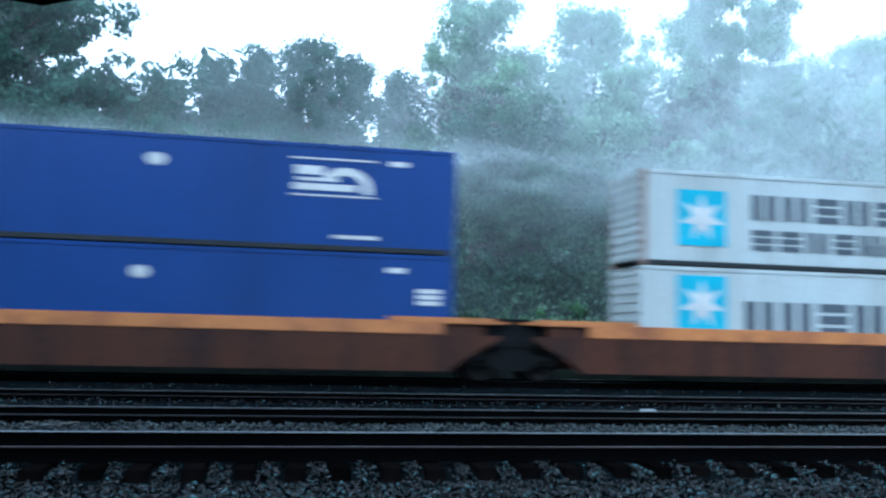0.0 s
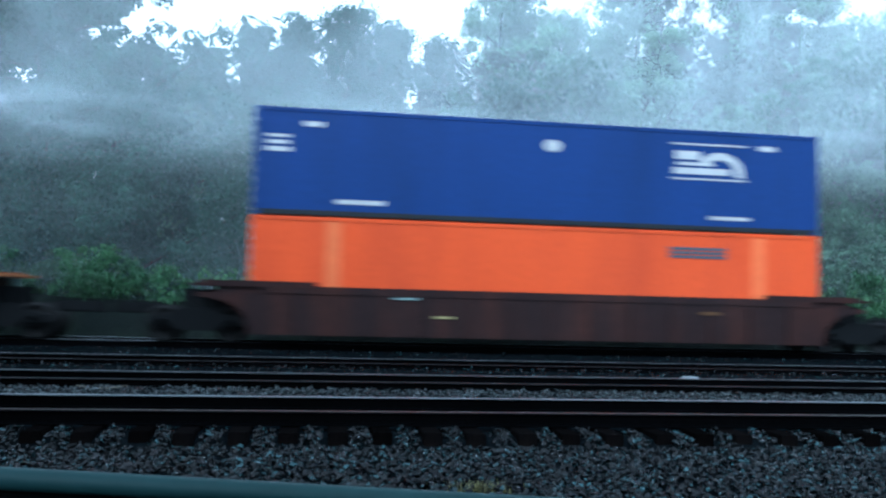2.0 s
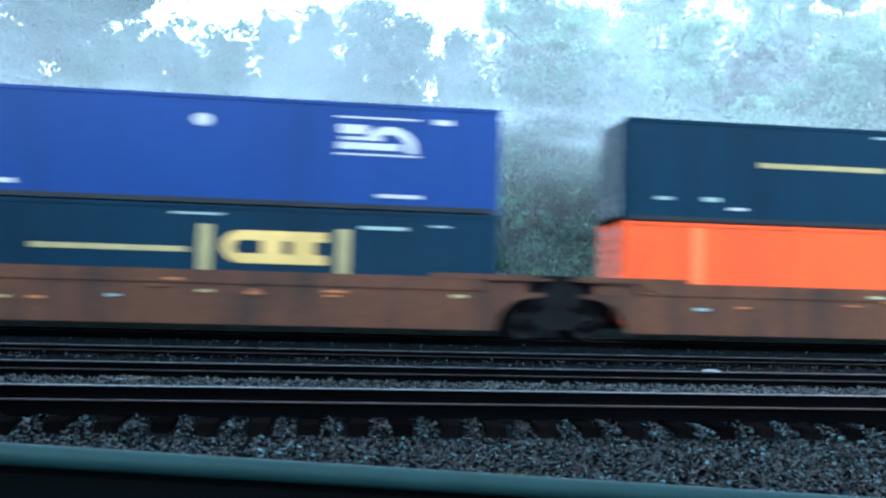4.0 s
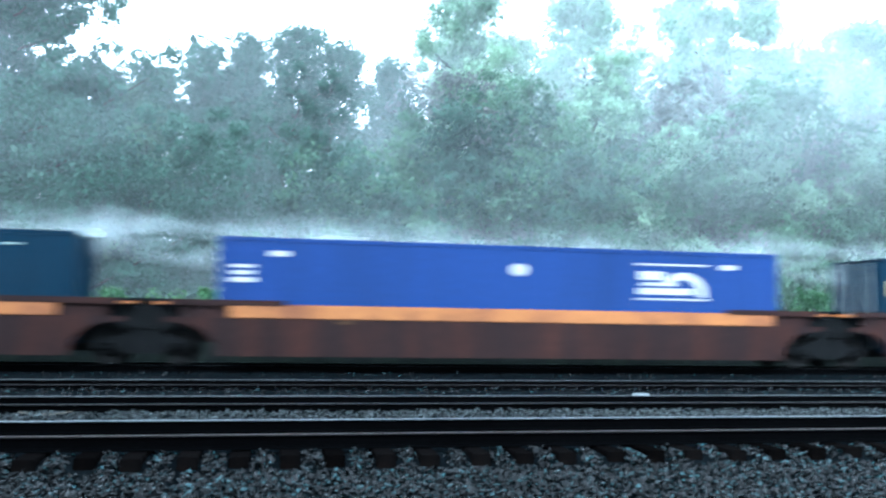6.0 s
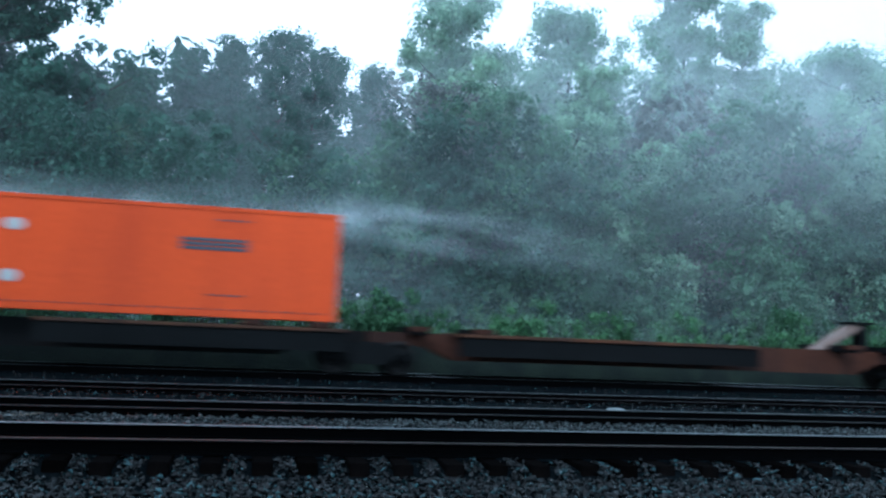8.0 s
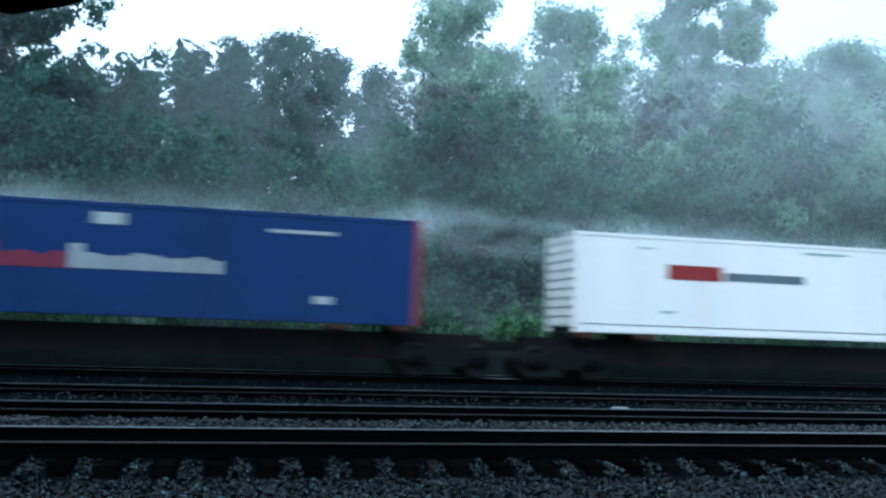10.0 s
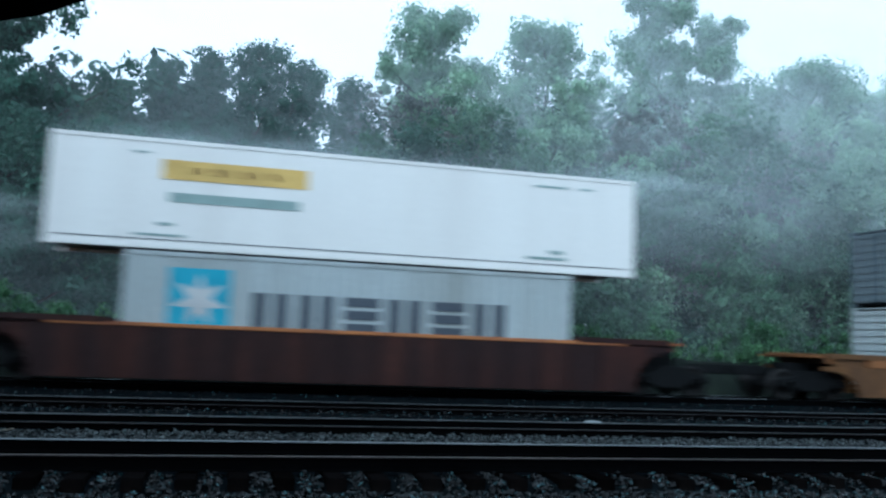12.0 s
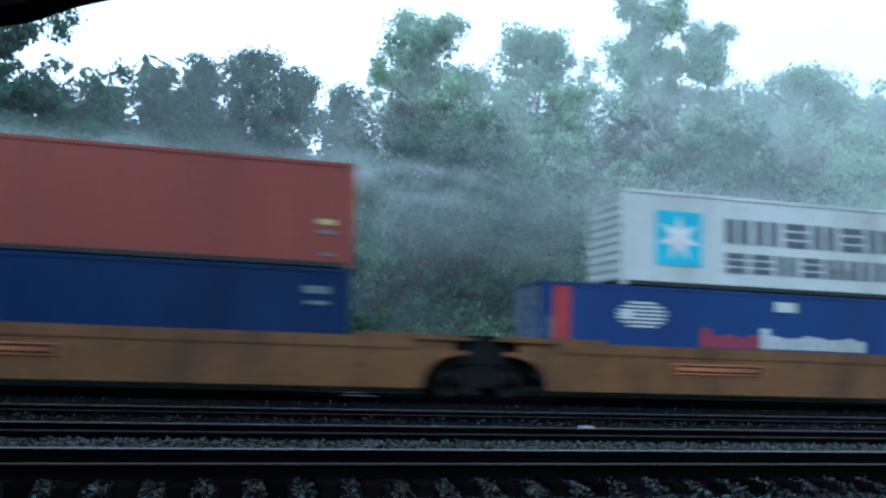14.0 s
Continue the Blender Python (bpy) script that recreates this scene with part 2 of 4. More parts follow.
def rail_data(name, side, material_top):
    """A flat-bottomed rail along x, its head's top at z = 0."""
    prof = [(-0.075, -0.172), (0.075, -0.172), (0.075, -0.158), (0.012, -0.135), (0.010, -0.045), (0.036, -0.03), (0.036, -0.006), (0.028, 0),
            (-0.028, 0), (-0.036, -0.006), (-0.036, -0.03), (-0.010, -0.045), (-0.012, -0.135), (-0.075, -0.158)]
    k = len(prof)
    vs = [(x, y, z) for x in (X0, X1) for y, z in prof]
    fs = [[j, k + j, k + (j + 1) % k, (j + 1) % k] for j in range(k)] + [list(range(k)), list(range(2 * k - 1, k - 1, -1))]
    me = mesh_of(name, vs, fs, side)
    me.materials.append(material_top)
    for j in (6, 7, 8):
        me.polygons[j].material_index = 1
    return me


def tracks():
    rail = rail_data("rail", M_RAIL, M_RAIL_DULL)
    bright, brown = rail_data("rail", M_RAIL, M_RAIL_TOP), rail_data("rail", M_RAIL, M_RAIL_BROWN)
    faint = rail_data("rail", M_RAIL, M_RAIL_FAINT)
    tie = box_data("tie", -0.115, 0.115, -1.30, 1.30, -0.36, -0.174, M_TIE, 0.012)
    for y, z, near in ((11.35, -0.05, True), (15.8, -0.12, False), (20.0, -0.115, False), (LINE_Y, RAIL_Z, False)):
        track = thing("railway_track", "steel rails on dark wooden ties in wet ballast", "railway track", pose(0, y, z), "parallel tracks", "structure")
        for dy in (-0.753, 0.753):
            # on the three nearer tracks the near rail has the darker head
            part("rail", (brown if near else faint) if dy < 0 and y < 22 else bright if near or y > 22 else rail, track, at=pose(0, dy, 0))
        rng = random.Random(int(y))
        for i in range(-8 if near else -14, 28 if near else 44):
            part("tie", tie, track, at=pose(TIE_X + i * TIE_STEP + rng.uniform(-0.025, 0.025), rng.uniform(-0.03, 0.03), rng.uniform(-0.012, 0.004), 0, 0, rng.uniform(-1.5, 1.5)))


def stone_field(name, label, areas, size, seed, material=M_STONE):
    """Loose stones: (x0, x1, y0, y1, count, z at y0, z at y1)."""
    rng = np.random.default_rng(seed)
    base = np.array([(1, 0, 0), (0, 1, 0), (-1, 0, 0), (0, -1, 0), (0, 0, 1), (0, 0, -1)], float)
    tri = np.array([(0, 1, 4), (1, 2, 4), (2, 3, 4), (3, 0, 4), (1, 0, 5), (2, 1, 5), (3, 2, 5), (0, 3, 5)])
    V, F, k = [], [], 0
    for x0, x1, y0, y1, count, za, zb in areas:
        for _ in range(count):
            s = size * rng.uniform(0.45, 1.35) * np.array([rng.uniform(0.8, 1.8), rng.uniform(0.6, 1.2), rng.uniform(0.35, 0.85)])
            a = rng.uniform(0, 6.28)
            p = (base * rng.uniform(0.7, 1.4, (len(base), 1)) + rng.normal(0, 0.22, base.shape)) * s
            c, d = math.cos(a), math.sin(a)
            e = rng.uniform(-0.6, 0.6)
            p = p @ np.array([[math.cos(e), 0, math.sin(e)], [0, 1, 0], [-math.sin(e), 0, math.cos(e)]]) @ np.array([[c, d, 0], [-d, c, 0], [0, 0, 1]])
            u = rng.uniform()
            V.append(p + np.array([rng.uniform(x0, x1), y0 + u * (y1 - y0), za + u * (zb - za) + rng.uniform(-0.01, 0.035)]))
            F.append(tri + k)
            k += len(base)
    me = mesh_of(name, np.concatenate(V).tolist(), np.concatenate(F).tolist(), material)
    tagged(new(name, me), label, "gravel", kind="stuff")


# ---------- woods ----------


def leaf_cloud(name, clumps, material, leaf, seed, squash=0.8):
    """Clumps (x, y, z, radius, count) of small leaves that lie shell-like round each clump, in one mesh."""
    rng = np.random.default_rng(seed)
    P, Q = [], []
    for x, y, z, r, n in clumps:
        g = rng.normal(0, 1, (n, 3))
        g /= np.linalg.norm(g, axis=1, keepdims=True)
        Q.append(g + np.array([0, 0, 0.35]) + rng.normal(0, 0.45, (n, 3)))
        g = g * (r * rng.uniform(0, 1, (n, 1)) ** 0.45) + rng.normal(0, 0.17 * r, (n, 3))
        g[:, 2] *= squash
        P.append(g + np.array([x, y, z]))
    P, Q = np.concatenate(P), np.concatenate(Q)
    n = len(P)
    a = np.cross(Q, rng.normal(0, 1, (n, 3)))
    a /= np.linalg.norm(a, axis=1, keepdims=True)
    b = np.cross(a, Q)
    b /= np.linalg.norm(b, axis=1, keepdims=True)
    s = leaf * rng.uniform(0.55, 1.3, (n, 1))
    V = np.stack([P - a * s, P - b * s * 0.55, P + a * s, P + b * s * 0.55], 1).reshape(-1, 3)
    me = bpy.data.meshes.new(name)
    me.vertices.add(4 * n)
    me.vertices.foreach_set("co", V.astype(np.float32).ravel())
    me.loops.add(4 * n)
    me.loops.foreach_set("vertex_index", np.arange(4 * n, dtype=np.int32))
    me.polygons.add(n)
    me.polygons.foreach_set("loop_start", np.arange(0, 4 * n, 4, dtype=np.int32))
    me.polygons.foreach_set("loop_total", np.full(n, 4, dtype=np.int32))
    me.materials.append(material)
    me.update(calc_edges=True)
    return me


def tube(vs, fs, p, q, r0, r1, n=6):
    d = (q - p).normalized()
    u = d.orthogonal().normalized()
    w = d.cross(u)
    k = len(vs)
    for c, r in ((p, r0), (q, r1)):
        vs += [c + (u * math.cos(2 * math.pi * i / n) + w * math.sin(2 * math.pi * i / n)) * r for i in range(n)]
    fs += [[k + i, k + (i + 1) % n, k + n + (i + 1) % n, k + n + i] for i in range(n)]


def tree(x, y, height, radius, base, leaves, material, label, seed, style="round", leaf=0.092, name="tree"):
    """A tapered trunk with limbs, and a crown of leaf clumps round the ends of the limbs."""
    rng = random.Random(seed)
    top = thing(name, label, "tree", pose(x, y, -0.3), "trees behind the railway")
    vs, fs, clumps = [], [], []
    p, r = Vector((0, 0, 0)), 0.05 + height * 0.011
    knots = []
    for i in range(7):
        q = Vector((rng.uniform(-0.25, 0.25) * i * 0.4, rng.uniform(-0.2, 0.2) * i * 0.4, height * 0.93 * (i + 1) / 7))
        tube(vs, fs, p, q, r, r * 0.8, 8)
        knots.append((p, q, r))
        p, r = q, r * 0.8
    limbs = 36 if radius < 4 else 70
    for i in range(limbs):
        u = (i + 0.5) / limbs
        z = base + (height * 0.96 - base) * u
        if style == "round":
            reach = radius * math.sqrt(max(0.06, 1 - (2 * u - 0.85) ** 2 / 1.4))
        elif style == "spruce":
            reach = radius * (1.05 - u * 0.95)
        elif style == "spire":
            reach = radius * (1.05 - u * 0.85)
        else:
            reach = radius * rng.uniform(0.45, 1.0) * (1.0 if u < 0.85 else 0.6)
        a = i * 2.4 + rng.uniform(-0.5, 0.5)
        reach *= rng.uniform(0.6, 1.12)
        f = min(0.98, (z - 0.12 * reach) / (height * 0.93)) * 7
        k = knots[min(6, int(f))]
        s = k[0].lerp(k[1], f - int(f))
        e = Vector((s.x + math.cos(a) * reach, s.y + math.sin(a) * reach, z + reach * rng.uniform(0.05, 0.45)))
        mid = s.lerp(e, 0.5) + Vector((0, 0, -0.1 * reach))
        tube(vs, fs, s, mid, 0.03 + k[2] * 0.3, 0.03 + k[2] * 0.14, 5)
        tube(vs, fs, mid, e, 0.03 + k[2] * 0.14, 0.012, 5)
        steps = (0.12, 0.35, 0.55, 0.7, 0.84, 0.95, 1.0, 1.06) if style != "spruce" else [0.1 + 0.06 * k for k in range(17)]
        n = int(leaves / limbs / len(steps))
        spread = 0.3 + (0.1 if style == "spruce" else 0.22) * reach
        for w in steps:
            c = s.lerp(e, w) + Vector((rng.uniform(-1, 1), rng.uniform(-1, 1), rng.uniform(-0.9, 0.9))) * spread
            size = rng.uniform(0.3, 0.6) * (0.75 + 0.2 * min(radius, 4))
            clumps.append((c.x, c.y, c.z, size * (0.75 if style == "spruce" else 1), n))
    part("trunk", mesh_of("trunk", vs, fs, M_BARK, True), top)
    part("crown", leaf_cloud("crown", clumps, material, leaf, seed), top)


def woods():
    A, B, C, D = ("dense dark-green tree in rain behind the tracks", "tall pale-green birch-like tree with gaps in its crown",
                  "mid-green broadleaf tree in the wet woods", "slim dark conifer-like tree in the wet woods")
    rows = [  # x, y, height, radius, crown base, leaves, material, label, style
        (-15.5, 38, 19.5, 4.8, 2.5, 24000, L_DARK, A, "round"), (-11.5, 39, 21.6, 9.05, 3, 50000, L_DARK, D, "spruce"), (-20, 40, 18, 4, 3, 8000, L_MID, C, "round"),
        (-7.2, 41, 13.0, 2.2, 3, 9000, L_DARK, C, "spire"), (-5.2, 40, 12.9, 2.0, 3, 9000, L_MID, D, "spire"), (-2.8, 40, 14.1, 1.3, 3, 8000, L_DARK, D, "spire"),
        (-1.3, 40, 14.9, 1.5, 3, 9000, L_DARK, D, "spire"), (0.7, 39.5, 15.3, 1.9, 3, 13000, L_DARK, A, "round"), (2.8, 39.5, 14.8, 1.4, 3, 10000, L_DARK, A, "round"),
        (5.9, 40, 14.4, 1.2, 4, 7000, L_DARK, A, "round"), (9.2, 40, 18.5, 2.9, 4, 17000, L_PALE, B, "open"), (11.8, 41, 16.4, 1.9, 4, 9000, L_PALE, B, "open"),
        (14.8, 40, 18.5, 2.7, 4, 17000, L_PALE, C, "round"), (17.4, 41, 15.9, 1.9, 4, 8000, L_PALE, C, "round"),
        (21.2, 40, 20.9, 3.1, 5, 17000, L_PALE, B, "open"), (24.7, 40, 20.0, 2.3, 5, 12000, L_PALE, B, "open"), (26.6, 41, 16.5, 2.4, 4, 9000, L_PALE, C, "round"),
        (30.7, 40, 17.6, 4.2, 3, 27000, L_PALE, C, "round"), (36.2, 40, 17.4, 3.4, 3, 20000, L_PALE, C, "round"), (41, 40, 19, 3.6, 3, 9000, L_MID, C, "round")]
    for i, (x, y, h, r, b, n, m, label, style) in enumerate(rows):
        tree(x, y, h, r, b, int(n * 2.2), m, label, 100 + i, style, 0.15 if r > 9 else 0.12 if r > 2.2 else 0.1)
    rng = random.Random(5)
    # the closed mass of foliage below the crowns: bushes and saplings, each a dome of clumps
    for name, label, y0, y1, z0, z1, n, m, r0, r1, subs, per, leaf in (
            ("undergrowth", "bright green wet shrubs along the far edge of the tracks", 29.2, 32.5, 0.1, 2.1, 190, L_SHRUB, 0.6, 1.25, 11, 42, 0.085),
            ("thicket", "wet thicket of saplings behind the shrubs", 32.5, 37, 1.0, 9.4, 229, L_MID, 1.0, 2.1, 15, 48, 0.115),
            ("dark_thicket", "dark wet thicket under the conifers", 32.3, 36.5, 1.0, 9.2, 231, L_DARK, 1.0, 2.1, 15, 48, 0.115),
            ("brushwood", "brownish-green twiggy brushwood in the woods", 34.5, 38, 3.5, 12.0, 62, L_TWIG, 1.0, 1.8, 15, 44, 0.11),
            ("saplings", "pale green young trees among the wet thicket", 32.8, 37, 2.6, 11.0, 150, L_PALE, 0.8, 1.7, 14, 46, 0.11),
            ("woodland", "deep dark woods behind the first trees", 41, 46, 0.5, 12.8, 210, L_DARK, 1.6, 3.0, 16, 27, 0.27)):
        clumps = []
        for _ in range(n):
            x, y = rng.uniform(-22, 45), rng.uniform(y0, y1)
            lift = 0.9 + 0.26 * noise.noise((x * 0.16, y * 0.1, n))
            if z1 > 4:
                lift *= 1.0 + 0.2 * min(1, max(0, (x - 4) / 14))
            z = z0 + (z1 - z0) * rng.random() * lift
            if name == "brushwood" and not (6 < x < 38) or name == "saplings" and x < rng.uniform(5, 17):
                continue
            if name == "thicket" and x < rng.uniform(-2, 6) or name == "dark_thicket" and x > rng.uniform(6, 14):
                continue
            r = rng.uniform(r0, r1)
            for k in range(subs):
                a, u = rng.uniform(0, 2 * math.pi), rng.uniform(-0.35, 1.0)
                q = math.sqrt(max(0.0, 1 - u * u)) * rng.uniform(0.7, 1.1)
                clumps.append((x + r * q * math.cos(a), y + r * q * math.sin(a), z + r * u * 0.85, r * rng.uniform(0.2, 0.38), per))
            clumps.append((x, y, z - 0.25 * r, r * 0.75, per * 3))
        if name == "woodland":  # the dense foot of the woods
            clumps += [(rng.uniform(-24, 50), rng.uniform(37.5, 42), rng.uniform(-0.2, 4.2), rng.uniform(1.0, 1.8), 90) for _ in range(420)]
        tagged(new(name, leaf_cloud(name, clumps, m, leaf, n, 0.75)), label, "foliage", kind="stuff")


def near_woods():
    """Unseen dark trees added beside and behind the parked car: they shade the left of the view."""
    rng = random.Random(17)
    clumps = []
    for _ in range(520):
        x, y = rng.uniform(-46, -8.5), rng.uniform(-18, 5.5)
        clumps.append((x, y, rng.uniform(0, 14.5), rng.uniform(1.2, 2.4), 34))
    tagged(new("near_woods", leaf_cloud("near_woods", clumps, L_DARK, 0.5, 8)), "unseen dark woods added to shade the left of the line", "foliage", kind="stuff")


# ---------- containers ----------
MOVERS = []  # what rolls with the train: (thing, x at the start, y, z)
LONG, SHORT = 16.15, 12.19
HALF = 1.22


def corrugated(name, length, height, material, flat=False):
    """A wall along x, facing -y at y = 0, with upright corrugations set inwards."""
    depth, pitch = (0.018, 0.40) if flat else (0.036, 0.28)
    n = int(length / pitch)
    p = length / n
    line = []
    for i in range(n):
        x = -length / 2 + i * p
        line += [(x, 0), (x + p * 0.34, 0), (x + p * 0.5, depth), (x + p * 0.84, depth)]
    line.append((length / 2, 0))
    vs = [(x, y, z) for x, y in line for z in (0, height)]
    fs = [[2 * i, 2 * i + 2, 2 * i + 3, 2 * i + 1] for i in range(len(line) - 1)]
    return mesh_of(name, vs, fs, material)


CACHE = {}


def wall_mesh(kind, length, height, material, flat):
    key = (kind, length, height, material.name, flat)
    if key not in CACHE:
        CACHE[key] = corrugated(kind, length, height, material, flat)
    return CACHE[key]


def disc_data(name, rx, rz, material, hole=0.0, a0=0, a1=360, n=36):
    """An upright disc or ring in x and z, 4 mm thick."""
    vs, fs = [], []
    for i in range(n + 1):
        a = radians(a0 + (a1 - a0) * i / n)
        for y in (-0.004, 0):
            vs += [(rx * math.cos(a), y, rz * math.sin(a)), (rx * hole * math.cos(a), y, rz * hole * math.sin(a))]
    for i in range(n):
        k = 4 * i
        fs += [[k, k + 1, k + 5, k + 4], [k + 2, k + 6, k + 7, k + 3], [k, k + 4, k + 6, k + 2], [k + 1, k + 3, k + 7, k + 5]]
    return mesh_of(name, vs, fs, material)


def star_data(name, r, material, points=7):
    vs = [(0, -0.006, 0), (0, 0, 0)]
    for i in range(2 * points):
        a, q = math.pi / 2 + math.pi * i / points, (r if i % 2 == 0 else r * 0.42)
        vs += [(q * math.cos(a), -0.004, q * math.sin(a)), (q * math.cos(a), 0, q * math.sin(a))]
    fs = []
    for i in range(2 * points):
        a, b = 2 + 2 * i, 2 + 2 * ((i + 1) % (2 * points))
        fs += [[0, b, a], [a, b, b + 1, a + 1]]
    return mesh_of(name, vs, fs, material)


def container(label, x_left, z, length, height, paint, rail_paint=None, marks=(), dots=(), discs=(), flat=True, doors=True, post_paint=None, group="freight containers"):
    """A freight container. marks: (name, x0, x1, z0, z1, material), x from its left end; dots: (x, z, rx, rz)."""
    rail_paint, post_paint = rail_paint or paint, post_paint or paint
    top = thing("freight_container", label, "container", pose(x_left + length / 2, LINE_Y, z), group)
    MOVERS.append((top, x_left + length / 2, LINE_Y, z))
    L, H = length / 2, height
    part("side_wall", wall_mesh("side_wall", length - 0.3, H - 0.26, paint, flat), top, at=pose(0, -HALF + 0.012, 0.14))
    part("side_wall", wall_mesh("side_wall", length - 0.3, H - 0.26, paint, flat), top, at=pose(0, HALF - 0.012, 0.14, 0, 0, 180))
    part("end_wall", wall_mesh("end_wall", 2 * HALF - 0.24, H - 0.26, paint, False), top, at=pose(L - 0.012, 0, 0.14, 0, 0, 90))
    key = ("trim", length, height, paint.name, post_paint.name, z > 2)
    if key not in CACHE:
        CACHE[key] = (
            box_data("roof", -L + 0.06, L - 0.06, -HALF + 0.05, HALF - 0.05, H - 0.05, H - 0.012, paint),
            box_data("top_rail", -L + 0.1, L - 0.1, -HALF, -HALF + 0.07, H - 0.12, H - 0.006, rail_paint, 0.012),
            # upper boxes: bottom rail coloured dark as the shadow between stacked loads
            box_data("bottom_rail", -L + 0.1, L - 0.1, -HALF, -HALF + 0.07, 0.01, 0.15, M_GAP if z > 2 and paint.name != "white_paint" else rail_paint, 0.012),
            box_data("corner_post", -0.075, 0.075, -0.06, 0.06, 0.1, H - 0.1, post_paint, 0.015),
            box_data("corner_casting", -0.089, 0.089, -0.083, 0.083, 0, 0.118, post_paint, 0.012),
            box_data("floor", -L + 0.1, L - 0.1, -HALF + 0.07, HALF - 0.07, 0.1, 0.15, M_GAP))
    roof, rail, sill, post, casting, floor = CACHE[key]
    part("roof", roof, top)
    part("floor", floor, top)
    for turn in (0, 180):
        part("top_rail", rail, top, at=pose(0, 0, 0, 0, 0, turn))
        part("bottom_rail", sill, top, at=pose(0, 0, 0, 0, 0, turn))
    for sx in (-1, 1):
        for sy in (-1, 1):
            part("corner_post", post, top, at=pose(sx * (L - 0.08), sy * (HALF - 0.062), 0))
            for zc in (0, H - 0.118):
                part("corner_casting", casting, top, at=pose(sx * (L - 0.089), sy * (HALF - 0.08), zc))
    key = ("door", height, paint.name)
    if doors:
        if key not in CACHE:
            CACHE[key] = (box_data("door", 0, 0.05, 0.01, HALF - 0.13, 0.14, H - 0.12, paint, 0.01),
                          boxes_data("rib", [(-0.05, 0, 0.04, HALF - 0.16, 0.2 + i * (H - 0.45) / 9, 0.33 + i * (H - 0.45) / 9) for i in range(10)], paint),
                          box_data("lock_rod", -0.07, -0.035, -0.018, 0.018, 0.12, H - 0.1, M_GREY, 0.01))
        door, rib, rod = CACHE[key]
        for sy in (1, -1):
            d = part("door", door, top, at=pose(-L + 0.02, 0 if sy == 1 else -(HALF - 0.12), 0))
            part("rib", rib, d)
            for y in (0.3, 0.8):
                part("lock_rod", rod, d, at=pose(0, y, 0))
    else:
        part("end_wall", wall_mesh("end_wall", 2 * HALF - 0.24, H - 0.26, paint, False), top, at=pose(-L + 0.012, 0, 0.14, 0, 0, -90))
    for name, x0, x1, z0, z1, m in marks:
        part(name, box_data(name, x0 - L, x1 - L, -HALF + 0.002, -HALF + 0.012, z0, z1, m), top)
    for name, x, zc, rx, rz, m in dots:
        key = (name, rx, rz, m.name)
        if key not in CACHE:
            CACHE[key] = disc_data(name, rx, rz, m, 0.0)
        part(name, CACHE[key], top, at=pose(x - L, -HALF + 0.004, zc))
    for name, data, x, zc in discs:
        part(name, data, top, at=pose(x - L, -HALF + 0.004, zc))
    return top


def blue_marks(H, low=False):
    W = M_MARK_WHITE
    m = [("emblem_line", 11.63, 13.9, H - 0.44, H - 0.395, W), ("emblem_line", 11.63, 13.9, H - 1.44, H - 1.395, W),
         ("emblem_bar", 11.75, 12.5, H - 0.86, H - 0.62, W), ("emblem_bar", 11.7, 13.4, H - 1.28, H - 1.1, W), ("emblem_bar", 11.8, 12.9, H - 1.03, H - 0.94, W),
         ("number_bar", 14.3, 14.8, H - 0.52, H - 0.38, W), ("code_bar", 0.3, 0.92, H - 0.82, H - 0.74, W), ("code_bar", 0.32, 0.9, H - 1.0, H - 0.9, W),
         ("code_bar", 0.3, 0.95, H - 1.2, H - 1.08, W), ("number_bar", 1.3, 1.8, H - 0.5, H - 0.36, W), ("notice_bar", 2.2, 3.5, 0.34, 0.46, W),
         ("notice_bar", 12.8, 14.0, 0.33, 0.43, W)]
    if low:
        m = m[5:10] + [("code_bar", 15.15, 15.8, 1.85 - i * 0.16, 1.97 - i * 0.16, W) for i in range(3)]
        return dict(marks=m, dots=[("dot_mark", 7.9, H - 0.72, 0.22, 0.17, W)])
    arc = CACHE.setdefault("emblem_arc", disc_data("emblem_arc", 0.72, 0.62, W, 0.66, -10, 150))
    return dict(marks=m, dots=[("dot_mark", 8.15, H - 0.68, 0.24, 0.17, W)], discs=[("emblem_arc", arc, 13.1, H - 1.25)])


def orange_marks(H, low=False):
    D, W = M_MARK_DARK, M_MARK_WHITE
    x0, z0 = (11.6, 2.13) if low else (12.05, 1.74)
    m = [("name_bar", x0, x0 + 1.7, z0 + i * 0.115, z0 + 0.085 + i * 0.115, D) for i in range(3)]
    if low:
        m += [("post_strip", 1.98, 2.35, 0.16, H - 0.13, M_ORANGE_WORN), ("post_strip", 14.1, 14.5, 0.16, H - 0.13, M_ORANGE_WORN)]
        return dict(marks=m)
    m += [("notice_bar", 2.2, 3.2, 2.53, 2.56, D), ("notice_bar", 2.2, 3.2, 0.56, 0.59, D), ("notice_bar", 12.9, 13.8, 2.53, 2.56, D),
          ("notice_bar", 12.8, 13.7, 0.56, 0.59, D), ("seam", 0.2, 15.9, 0.2, 0.214, D)]
    return dict(marks=m, dots=[("dot_mark", 8.05, 2.12, 0.24, 0.16, W), ("dot_mark", 8.0, 0.83, 0.24, 0.16, W)])


